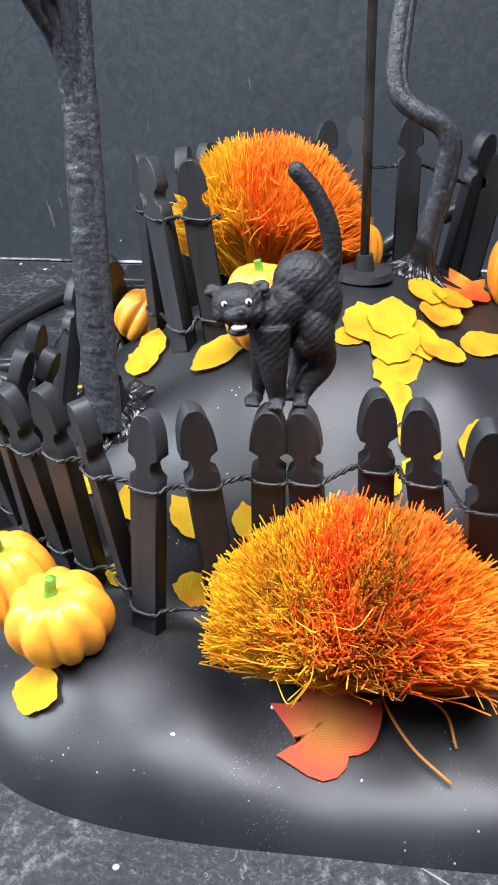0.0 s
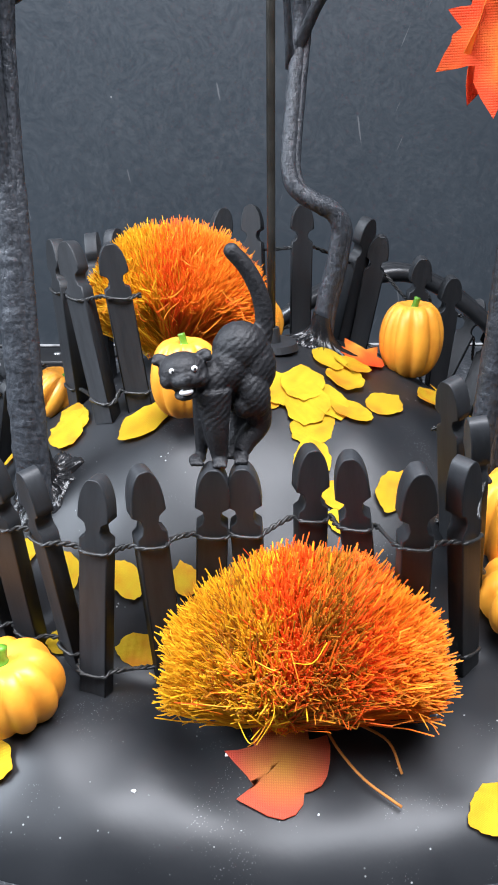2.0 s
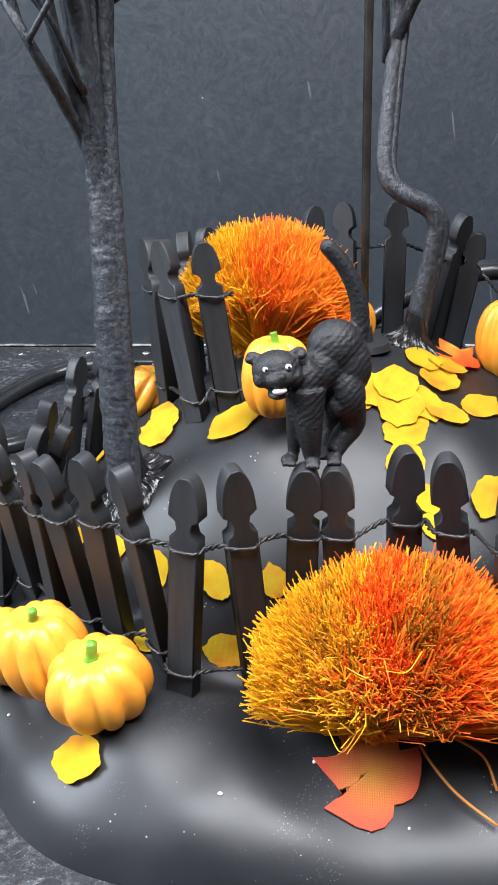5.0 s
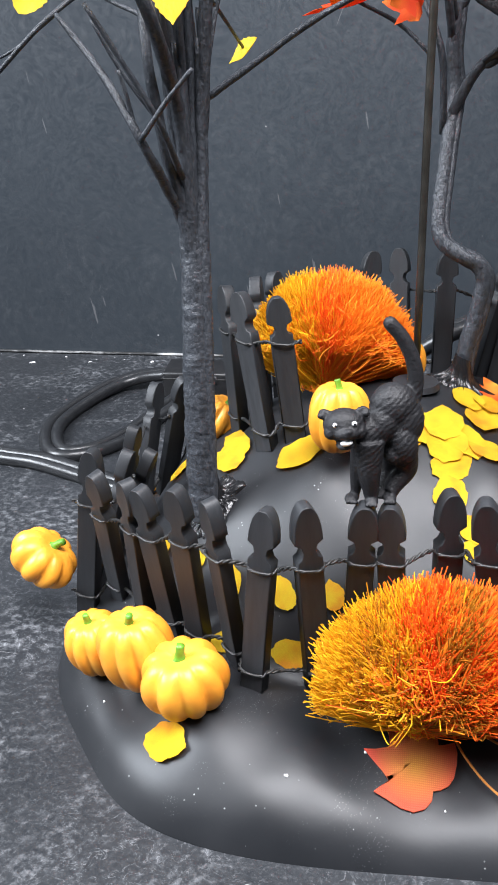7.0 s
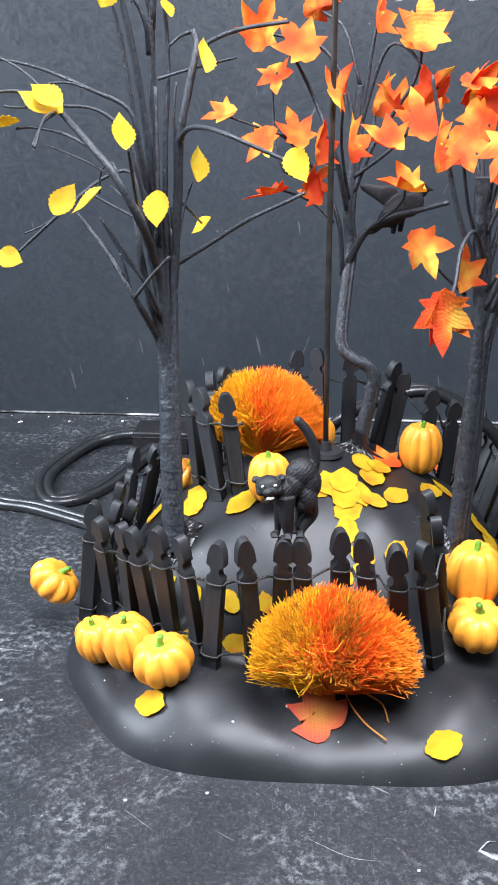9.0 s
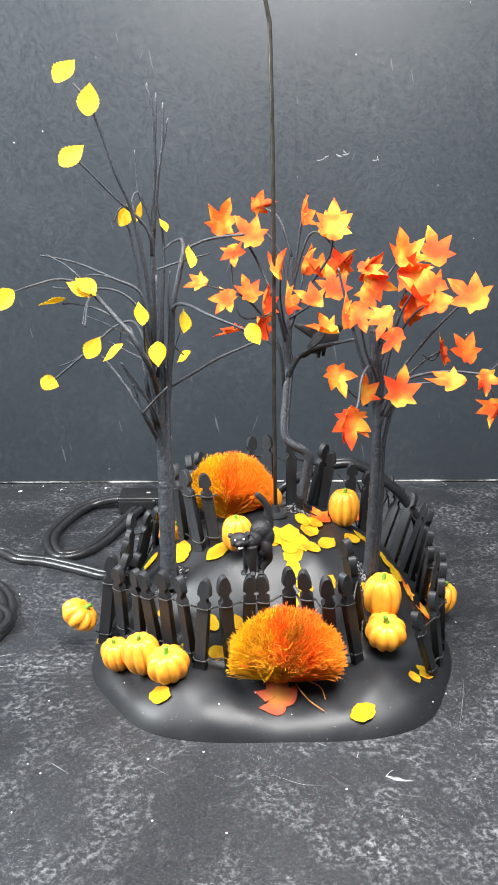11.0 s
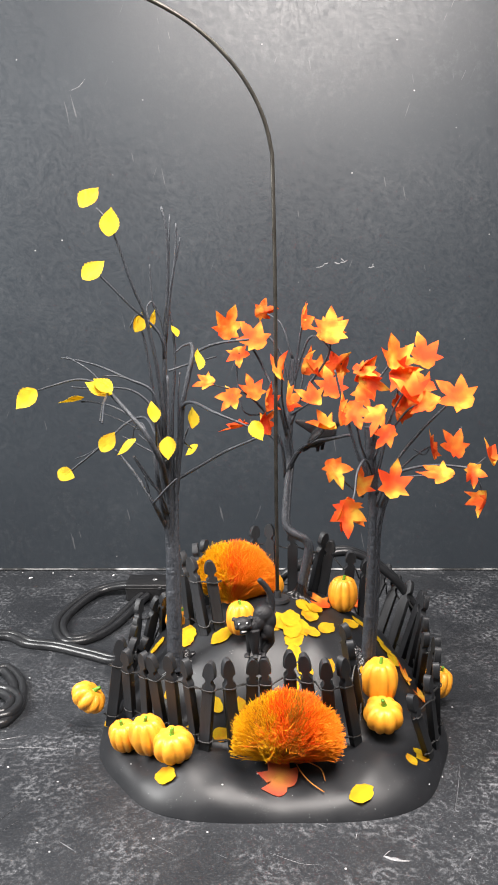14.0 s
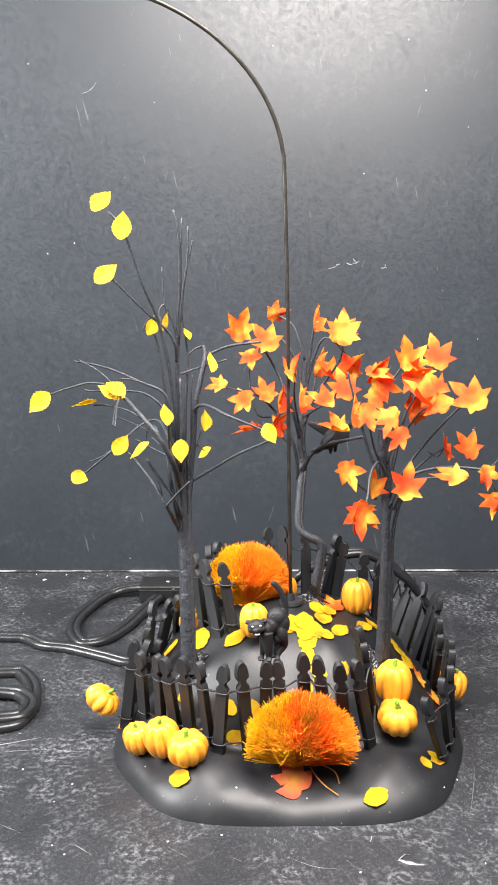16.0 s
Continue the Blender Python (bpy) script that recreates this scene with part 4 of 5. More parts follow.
twig(aspen, 0.0007, 0.0004, [(-0.0364, 0.026, 0.1415), (-0.0354, 0.026, 0.1489), (-0.0336, 0.0275, 0.1588), (-0.031, 0.029, 0.1666)])
twig(aspen, 0.0006, 0.0004, [(-0.0363, 0.0235, 0.1625), (-0.0341, 0.034, 0.1583), (-0.031, 0.05, 0.1512)])
twig(aspen, 0.0006, 0.0005, [(-0.0443, 0.01, 0.1555), (-0.0443, 0.004, 0.1625), (-0.0424, -0.0143, 0.1778)])
twig(aspen, 0.0019, 0.0009, [(-0.041, 0.019, 0.1345), (-0.0415, 0.01, 0.147), (-0.0428, -0.001, 0.1581), (-0.0492, -0.003, 0.1708), (-0.0566, 0.0009, 0.1787), (-0.0655, 0.0082, 0.1865), (-0.0707, 0.012, 0.19)])
twig(aspen, 0.0009, 0.0004, [(-0.0694, 0.011, 0.1894), (-0.0756, 0.013, 0.1924), (-0.0836, 0.012, 0.1934), (-0.0925, 0.009, 0.1914), (-0.1014, 0.006, 0.1888)])
twig(aspen, 0.001, 0.0004, [(-0.0436, 0.016, 0.157), (-0.0453, 0.012, 0.1706), (-0.048, 0.012, 0.1811), (-0.0565, 0.012, 0.1881), (-0.0677, 0.014, 0.1892), (-0.0819, 0.016, 0.1889), (-0.0865, 0.017, 0.1893)])
twig(aspen, 0.0012, 0.0004, [(-0.0434, 0.02, 0.1575), (-0.0445, 0.014, 0.1758), (-0.047, 0.012, 0.188), (-0.0591, 0.0119, 0.1941), (-0.072, 0.0168, 0.199), (-0.0819, 0.019, 0.2015), (-0.0919, 0.021, 0.203)])
twig(aspen, 0.0004, 0.0003, [(-0.0585, 0.012, 0.1938), (-0.0641, 0.01, 0.1955), (-0.0699, 0.009, 0.1954)])
twig(aspen, 0.0005, 0.0004, [(-0.066, 0.008, 0.1871), (-0.0766, 0.012, 0.1977), (-0.0887, 0.018, 0.2039)])
twig(aspen, 0.0006, 0.0004, [(-0.0559, 0.001, 0.1776), (-0.065, 0.004, 0.1817), (-0.0751, 0.008, 0.1833), (-0.0809, 0.01, 0.1829)])
twig(aspen, 0.0005, 0.0004, [(-0.0673, 0.008, 0.1879), (-0.0662, -0.01, 0.1859), (-0.065, -0.0246, 0.179)])
twig(aspen, 0.0004, 0.0003, [(-0.0679, 0.008, 0.1873), (-0.0674, -0.008, 0.1846), (-0.0664, -0.022, 0.1793)])
twig(aspen, 0.001, 0.0005, [(-0.044, 0.024, 0.1523), (-0.0488, 0.034, 0.1634), (-0.0554, 0.046, 0.1688), (-0.0648, 0.0447, 0.1658), (-0.0753, 0.0345, 0.1568), (-0.0907, 0.036, 0.1442), (-0.0946, 0.037, 0.1409)])
twig(aspen, 0.0004, 0.0003, [(-0.0731, 0.036, 0.1583), (-0.0831, 0.036, 0.1517), (-0.0907, 0.037, 0.1485)])
twig(aspen, 0.0006, 0.0004, [(-0.0443, 0.016, 0.1484), (-0.0456, 0.014, 0.1555), (-0.054, 0.017, 0.1597), (-0.0629, 0.02, 0.1639)])
twig(aspen, 0.0004, 0.0003, [(-0.0493, -0.002, 0.17), (-0.0597, 0.003, 0.1745), (-0.0709, 0.006, 0.1784)])
twig(aspen, 0.0005, 0.0003, [(-0.0479, -0.001, 0.1682), (-0.051, 0.004, 0.1735), (-0.0549, 0.006, 0.1712), (-0.0563, 0.007, 0.1646)])
twig(aspen, 0.0016, 0.0005, [(-0.0419, 0.024, 0.145), (-0.0421, 0.018, 0.1694), (-0.0427, 0.016, 0.181), (-0.0446, 0.013, 0.2007), (-0.0473, 0.01, 0.2172), (-0.0498, 0.007, 0.2279), (-0.0538, 0.004, 0.2384), (-0.0592, 0.001, 0.2562), (-0.0624, -0.001, 0.2655), (-0.0684, 0.0, 0.2727)])
twig(aspen, 0.0009, 0.0004, [(-0.041, 0.015, 0.2032), (-0.041, 0.012, 0.2111), (-0.0447, 0.0105, 0.2185), (-0.0547, 0.008, 0.2279), (-0.0668, 0.004, 0.241), (-0.0693, 0.004, 0.2431)])
twig(aspen, 0.0012, 0.0005, [(-0.0433, 0.024, 0.1464), (-0.0451, 0.021, 0.1631), (-0.0465, 0.02, 0.1804), (-0.049, 0.02, 0.1999), (-0.0514, 0.02, 0.2137), (-0.0534, 0.02, 0.2191)])
twig(aspen, 0.0006, 0.0003, [(-0.0473, 0.01, 0.2177), (-0.0488, 0.011, 0.2245), (-0.0539, 0.013, 0.2234), (-0.0568, 0.013, 0.218)])
twig(aspen, 0.0021, 0.0006, [(-0.0407, 0.027, 0.1353), (-0.0418, 0.027, 0.1472), (-0.0422, 0.026, 0.162), (-0.042, 0.024, 0.1854), (-0.0412, 0.022, 0.2107), (-0.0395, 0.02, 0.2299), (-0.0386, 0.018, 0.2459), (-0.0388, 0.016, 0.264), (-0.0409, 0.016, 0.274)])
twig(aspen, 0.0006, 0.0004, [(-0.0394, 0.02, 0.2325), (-0.0382, 0.02, 0.2511), (-0.0374, 0.02, 0.2706)])
twig(aspen, 0.0009, 0.0004, [(-0.0409, 0.022, 0.2107), (-0.0375, 0.018, 0.2353), (-0.0348, 0.016, 0.2511), (-0.0342, 0.016, 0.2666)])
twig(aspen, 0.0005, 0.0003, [(-0.0356, 0.0168, 0.2459), (-0.0337, 0.016, 0.2524), (-0.0322, 0.015, 0.2601)])
twig(aspen, 0.0007, 0.0003, [(-0.0409, 0.022, 0.2121), (-0.0429, 0.02, 0.2218), (-0.0458, 0.018, 0.2281), (-0.0467, 0.018, 0.2353), (-0.0472, 0.018, 0.2477)])
twig(aspen, 0.0005, 0.0003, [(-0.0429, 0.02, 0.2223), (-0.0463, 0.018, 0.23), (-0.0489, 0.016, 0.2269), (-0.0473, 0.015, 0.2208), (-0.0452, 0.015, 0.2168)])
twig(aspen, 0.0013, 0.0005, [(-0.0391, 0.024, 0.142), (-0.0388, 0.022, 0.16), (-0.038, 0.022, 0.18), (-0.0365, 0.022, 0.1996), (-0.037, 0.022, 0.2162), (-0.0392, 0.022, 0.2284)])
twig(aspen, 0.0007, 0.0004, [(-0.0367, 0.024, 0.1435), (-0.0352, 0.021, 0.1659), (-0.0349, 0.02, 0.1859), (-0.0339, 0.02, 0.196)])
twig(aspen, 0.0011, 0.0005, [(-0.0425, 0.024, 0.142), (-0.0444, 0.024, 0.1567), (-0.0472, 0.024, 0.1711), (-0.0479, 0.024, 0.1854), (-0.05, 0.024, 0.2022), (-0.0509, 0.024, 0.2105)])
twig(aspen, 0.0012, 0.0006, [(-0.0404, 0.022, 0.1396), (-0.0399, 0.016, 0.1584), (-0.0396, 0.015, 0.1784), (-0.0397, 0.017, 0.1947)])
twig(aspen, 0.0005, 0.0004, [(-0.0565, 0.01, 0.1561), (-0.0517, 0.012, 0.1465), (-0.0444, 0.014, 0.1359)])
twig(aspen, 0.0005, 0.0003, [(-0.0449, 0.006, 0.1606), (-0.0488, 0.01, 0.1626), (-0.0539, 0.012, 0.1664)])
twig(aspen, 0.002, 0.001, [(-0.04, 0.0215, 0.1023), (-0.0421, 0.02, 0.1194), (-0.044, 0.014, 0.133), (-0.0454, 0.01, 0.1484), (-0.0464, 0.012, 0.1593)])
twig(aspen, 0.0021, 0.001, [(-0.0397, 0.0215, 0.1023), (-0.0411, 0.022, 0.1218), (-0.0427, 0.019, 0.1374), (-0.0439, 0.018, 0.1522), (-0.0447, 0.018, 0.1666)])
twig(aspen, 0.0021, 0.0012, [(-0.0397, 0.0215, 0.1023), (-0.0397, 0.0225, 0.1216), (-0.0406, 0.021, 0.1369), (-0.0413, 0.02, 0.1518)])
twig(aspen, 0.0018, 0.001, [(-0.0385, 0.0215, 0.1023), (-0.0377, 0.0235, 0.1213), (-0.0374, 0.0235, 0.1362), (-0.0367, 0.022, 0.1527)])
roots(aspen, -0.0376, 0.0195, 0.0090, 34, 1)
aspen_leaf(aspen, (-0.0711, -0.001, 0.2764), .0119, 40, 5)
aspen_leaf(aspen, (-0.0618, -0.003, 0.266), .0125, 5, 5)
aspen_leaf(aspen, (-0.0711, 0.003, 0.2449), .0126, 50, 5)
aspen_leaf(aspen, (-0.0534, 0.018, 0.2206), .0102, 10, 50)
aspen_leaf(aspen, (-0.0463, 0.014, 0.2222), .009, 15, 75)
aspen_leaf(aspen, (-0.0362, 0.02, 0.2158), .0062, -40, 50)
aspen_leaf(aspen, (-0.0249, 0.015, 0.2026), .0104, 0, 60)
aspen_leaf(aspen, (-0.0712, 0.006, 0.1896), .0134, -70, 45)
aspen_leaf(aspen, (-0.0848, 0.009, 0.1834), .0122, -95, 78)
aspen_leaf(aspen, (-0.1051, 0.004, 0.1854), .0128, -140, 8)
aspen_leaf(aspen, (-0.0434, -0.016, 0.1825), .0097, -5, 45)
aspen_leaf(aspen, (-0.0294, 0.028, 0.1718), .0107, -10, 55)
aspen_leaf(aspen, (-0.0697, 0.0165, 0.1618), .0116, 30, 5)
aspen_leaf(aspen, (-0.0571, -0.003, 0.1635), .0115, -140, 68)
aspen_leaf(aspen, (-0.0395, 0.012, 0.1599), .0119, 175, 15)
aspen_leaf(aspen, (-0.0305, 0.05, 0.1503), .0086, -130, 60)
aspen_leaf(aspen, (-0.0953, 0.036, 0.1406), .0107, 110, 15)
aspen_leaf(aspen, (0.004, -0.0175, 0.1744), .01, 150, 10)
aspen_leaf(aspen, (-0.0687, 0.004, 0.1917), .0105, -60, 20)

crooked = thing("maple_tree", "crooked black wire tree with orange maple leaves", "tree", "miniature trees")
trunk(crooked, [(0.0287, 0.0605, 0.066), (0.0296, 0.0605, 0.0735), (0.0311, 0.0605, 0.0809), (0.0323, 0.0605, 0.0882), (0.0325, 0.0605, 0.0935), (0.0304, 0.0605, 0.0971), (0.0257, 0.0605, 0.0996), (0.0215, 0.0613, 0.1023), (0.0197, 0.0628, 0.1065), (0.0198, 0.0648, 0.1124), (0.0206, 0.0678, 0.1214), (0.0216, 0.0711, 0.1317), (0.0224, 0.074, 0.1406), (0.0211, 0.074, 0.1519), (0.0225, 0.074, 0.1744), (0.0236, 0.074, 0.1963)], 0.0026, 0.0014)
roots(crooked, 0.0285, 0.0585, 0.0095, 30, 2)
twig(crooked, .0013, .0005, [(0.0211, 0.074, 0.1519), (0.0157, 0.0663, 0.1724), (0.0066, 0.0707, 0.1936), (-0.0005, 0.063, 0.2061)])
twig(crooked, .0011, .0005, [(0.0222, 0.074, 0.1712), (0.0196, 0.0747, 0.1931), (0.0097, 0.0753, 0.2086), (-0.0089, 0.076, 0.2132)])
twig(crooked, .0011, .0005, [(0.0238, 0.074, 0.1806), (0.0266, 0.0725, 0.2027), (0.0282, 0.071, 0.215)])
twig(crooked, .0011, .0005, [(0.0223, 0.074, 0.1583), (0.0297, 0.0697, 0.1781), (0.0415, 0.0653, 0.1972), (0.0433, 0.061, 0.2098)])
twig(crooked, .0017, .0008, [(0.0205, 0.0724, 0.1311), (0.0268, 0.0683, 0.145), (0.0358, 0.0625, 0.1518), (0.0459, 0.0568, 0.1554), (0.0544, 0.051, 0.1585)])
twig(crooked, .0011, .0005, [(0.0198, 0.0717, 0.1296), (0.0174, 0.0658, 0.1504), (0.0097, 0.0695, 0.1657), (-0.0027, 0.0613, 0.1795), (-0.0092, 0.053, 0.1793)])
twig(crooked, .0008, .0005, [(0.0236, 0.074, 0.1963), (0.0175, 0.0775, 0.2146), (0.0097, 0.081, 0.2205)])
twig(crooked, .0008, .0005, [(0.0238, 0.074, 0.1806), (0.031, 0.0697, 0.206), (0.0383, 0.0653, 0.2079), (0.0493, 0.061, 0.1947)])
twig(crooked, .0007, .0005, [(0.016, 0.074, 0.1487), (0.0066, 0.0745, 0.1567), (-0.0059, 0.063, 0.1622)])
twig(crooked, .0005, .0004, [(-0.0027, 0.058, 0.18), (-0.0146, 0.053, 0.1838), (-0.0226, 0.048, 0.1867)])
twig(crooked, .0005, .0004, [(0.016, 0.074, 0.168), (-0.0029, 0.068, 0.1675), (-0.0074, 0.074, 0.1933), (-0.0057, 0.068, 0.2002)])
twig(crooked, .0008, .0005, [(0.0223, 0.074, 0.1648), (0.034, 0.0625, 0.1746), (0.042, 0.051, 0.184)])
twig(crooked, .0007, .0005, [(0.0217, 0.074, 0.1552), (0.0175, 0.0625, 0.1762), (0.0173, 0.051, 0.193)])
twig(crooked, .0007, .0005, [(0.0229, 0.074, 0.1664), (0.0288, 0.0825, 0.1794), (0.0309, 0.091, 0.1911)])
twig(crooked, .0006, .0004, [(0.0283, 0.066, 0.1472), (0.0383, 0.056, 0.1572), (0.0389, 0.046, 0.1632)])
maple_leaf(crooked, (-0.0116, 0.076, 0.2142), .0177, 20, 0)
maple_leaf(crooked, (0.0019, 0.063, 0.2094), .0181, -40, 0)
maple_leaf(crooked, (-0.0057, 0.068, 0.1986), .0137, 170, 20)
maple_leaf(crooked, (0.0082, 0.081, 0.2217), .0131, 70, 50)
maple_leaf(crooked, (0.0283, 0.071, 0.2187), .0155, 0, 70)
maple_leaf(crooked, (0.0433, 0.061, 0.2142), .0192, 0, 10)
maple_leaf(crooked, (0.017, 0.051, 0.1945), .0161, 10, 62)
maple_leaf(crooked, (0.0302, 0.091, 0.1924), .0162, 15, 68)
maple_leaf(crooked, (0.035, 0.071, 0.1895), .0142, -40, 35)
maple_leaf(crooked, (-0.0098, 0.053, 0.1775), .0151, -150, 30)
maple_leaf(crooked, (0.0013, 0.063, 0.181), .0142, -20, 20)
maple_leaf(crooked, (0.0091, 0.058, 0.1766), .0153, 5, 65)
maple_leaf(crooked, (0.0195, 0.051, 0.1778), .0161, 0, 70)
maple_leaf(crooked, (0.0311, 0.046, 0.1785), .0153, -70, 20)
maple_leaf(crooked, (0.0079, 0.058, 0.1646), .0134, 30, 55)
maple_leaf(crooked, (-0.0074, 0.063, 0.1599), .0155, -120, 66)
maple_leaf(crooked, (0.0386, 0.046, 0.1632), .0166, -95, 45)
maple_leaf(crooked, (0.0478, 0.061, 0.195), .0152, 30, 40)
maple_leaf(crooked, (0.0428, 0.051, 0.1852), .0168, -20, 10)
maple_leaf(crooked, (-0.0229, 0.048, 0.1867), .0112, -115, 45)

maple = thing("maple_tree", "straight black wire tree full of orange maple leaves", "tree", "miniature trees")
trunk(maple, [(0.0609, 0.02, 0.0388), (0.0619, 0.0195, 0.0676), (0.0623, 0.019, 0.0925), (0.0625, 0.0185, 0.1167), (0.0617, 0.018, 0.1346), (0.0598, 0.0175, 0.1521), (0.0587, 0.017, 0.1693)], 0.0030, 0.0021)
trunk(maple, [(0.0636, 0.021, 0.0415), (0.0647, 0.0195, 0.0831), (0.0643, 0.018, 0.111), (0.0659, 0.0165, 0.1262), (0.0704, 0.015, 0.1412)], 0.0020, 0.0011)
roots(maple, 0.0618, 0.0195, 0.0098, 30, 3)
twig(maple, .0012, .0005, [(0.0606, 0.017, 0.1407), (0.0535, 0.0167, 0.1552), (0.0475, 0.0165, 0.1751), (0.0436, 0.0162, 0.189), (0.0416, 0.016, 0.1974)])
twig(maple, .0012, .0005, [(0.0616, 0.017, 0.1436), (0.0591, 0.02, 0.1687), (0.0605, 0.023, 0.1852), (0.0702, 0.026, 0.2002)])
twig(maple, .0011, .0005, [(0.0628, 0.017, 0.1407), (0.0679, 0.0217, 0.1626), (0.0736, 0.0265, 0.1846), (0.0781, 0.0312, 0.1982), (0.0874, 0.036, 0.2018)])
twig(maple, .0011, .0005, [(0.0629, 0.017, 0.1349), (0.073, 0.0167, 0.1523), (0.0862, 0.0163, 0.1694), (0.0998, 0.016, 0.1834)])
twig(maple, .0011, .0005, [(0.0631, 0.017, 0.129), (0.0702, 0.0142, 0.1443), (0.0861, 0.0115, 0.1507), (0.1046, 0.0087, 0.1507), (0.1082, 0.006, 0.1486)])
twig(maple, .0007, .0004, [(0.0713, 0.021, 0.1396), (0.0751, 0.011, 0.1451), (0.0921, 0.001, 0.149)])
twig(maple, .0004, .0004, [(0.1075, 0.009, 0.1489), (0.1127, 0.009, 0.1422), (0.1154, 0.009, 0.1333)])
twig(maple, .0004, .0004, [(0.1022, 0.01, 0.1504), (0.1111, 0.013, 0.1508), (0.1168, 0.016, 0.1538)])
twig(maple, .0007, .0004, [(0.0715, 0.023, 0.1421), (0.0888, 0.027, 0.1557), (0.1033, 0.031, 0.1571)])
twig(maple, .0007, .0005, [(0.0592, 0.017, 0.1494), (0.0541, 0.0115, 0.1621), (0.0504, 0.006, 0.1769)])
twig(maple, .0008, .0005, [(0.0616, 0.017, 0.1436), (0.0568, 0.0104, 0.1539), (0.0521, 0.0037, 0.1498), (0.0501, -0.0029, 0.1404), (0.0462, -0.0095, 0.1326)])
twig(maple, .0007, .0004, [(0.0568, 0.017, 0.1335), (0.0484, 0.014, 0.1409), (0.0419, 0.011, 0.148)])
twig(maple, .0007, .0004, [(0.0654, 0.017, 0.1276), (0.0681, 0.001, 0.1444)])
twig(maple, .0005, .0004, [(0.0613, 0.017, 0.158), (0.0633, 0.01, 0.1707), (0.0649, 0.003, 0.1677)])
twig(maple, .0007, .0004, [(0.06, 0.017, 0.1636), (0.0569, 0.0265, 0.179), (0.0571, 0.036, 0.1948)])
twig(maple, .0007, .0004, [(0.0686, 0.026, 0.1618), (0.0777, 0.016, 0.1779), (0.0838, 0.006, 0.1823)])
twig(maple, .0007, .0004, [(0.0606, 0.017, 0.1494), (0.0687, 0.0115, 0.1759), (0.0734, 0.006, 0.1878)])
twig(maple, .0005, .0004, [(0.0612, 0.017, 0.1609), (0.0605, 0.0065, 0.1741), (0.0602, -0.004, 0.1774)])
twig(maple, .0004, .0004, [(0.083, 0.026, 0.156), (0.0882, 0.026, 0.153), (0.0914, 0.026, 0.1574)])
maple_leaf(maple, (0.0569, 0.034, 0.1956), .0161, 40, 40)
maple_leaf(maple, (0.0608, 0.024, 0.1906), .0157, 100, 45)
maple_leaf(maple, (0.0707, 0.024, 0.2024), .0176, -10, 10)
maple_leaf(maple, (0.0872, 0.034, 0.2034), .018, -15, 5)
maple_leaf(maple, (0.0749, 0.019, 0.1936), .0162, 110, 30)
maple_leaf(maple, (0.0739, 0.004, 0.1867), .0162, -60, 30)
maple_leaf(maple, (0.0836, 0.016, 0.1879), .0161, -100, 40)
maple_leaf(maple, (0.0839, 0.004, 0.1822), .0162, -130, 25)
maple_leaf(maple, (0.1001, 0.014, 0.1851), .0191, -50, 5)
maple_leaf(maple, (0.0558, 0.014, 0.1852), .0141, 150, 50)
maple_leaf(maple, (0.0501, 0.004, 0.1785), .015, 160, 20)
maple_leaf(maple, (0.0599, -0.006, 0.1777), .0146, -170, 50)
maple_leaf(maple, (0.065, 0.001, 0.1681), .0125, -140, 30)
maple_leaf(maple, (0.0436, 0.014, 0.1775), .016, 0, 65)
maple_leaf(maple, (0.091, 0.024, 0.1578), .0145, -10, 70)
maple_leaf(maple, (0.1031, 0.029, 0.1576), .0166, -40, 20)
maple_leaf(maple, (0.09, -0.001, 0.1501), .0166, -110, 60)
maple_leaf(maple, (0.1071, 0.004, 0.1488), .0126, 170, 50)
maple_leaf(maple, (0.117, 0.014, 0.1559), .0135, -30, 62)
maple_leaf(maple, (0.1149, 0.007, 0.1339), .0127, 175, 70)
maple_leaf(maple, (0.0685, -0.001, 0.1462), .0172, 10, 5)
maple_leaf(maple, (0.0538, 0.014, 0.1415), .0148, -10, 45)
maple_leaf(maple, (0.0414, 0.009, 0.1486), .0158, 150, 35)
maple_leaf(maple, (0.046, -0.011, 0.1326), .0179, 178, 5)
maple_leaf(maple, (0.0781, 0.022, 0.1754), .015, 60, 40)


# ---- fallen leaves ----
def lay_leaf(name, meshes, x, y, size, turn, label, category, group, lift):
    n = hill_normal(x, y)
    side = Vector((0, 1, 0)).cross(n).normalized()
    m = Matrix.Translation(Vector((x, y, hill(x, y))) + n * lift) @ Matrix((side, n.cross(side), n)).transposed().to_4x4() @ pose(0, 0, 0, leaf_rng.uniform(-4, 4), leaf_rng.uniform(-4, 4), turn)
    ob = new(name, leaf_rng.choice(meshes))
    ob.matrix_basis = m @ Matrix.Diagonal((size, size, size, 1))
    return tagged(ob, label, category, group)


layer = [0]


def fallen_leaf(x, y, size, turn):
    layer[0] += 1
    return lay_leaf("fallen_leaf", ROUND, x, y, size * 0.98, turn, "yellow round cloth leaf lying on the black hill", "leaf", "fallen yellow leaves", 0.0004 + 0.00012 * (layer[0] % 6))


def fallen_maple_leaf(x, y, size, turn):
    return lay_leaf("fallen_maple_leaf", MAPLES[:1], x, y, size, turn, "orange cloth maple leaf lying on the base", "leaf", "fallen maple leaves", 0.0008)


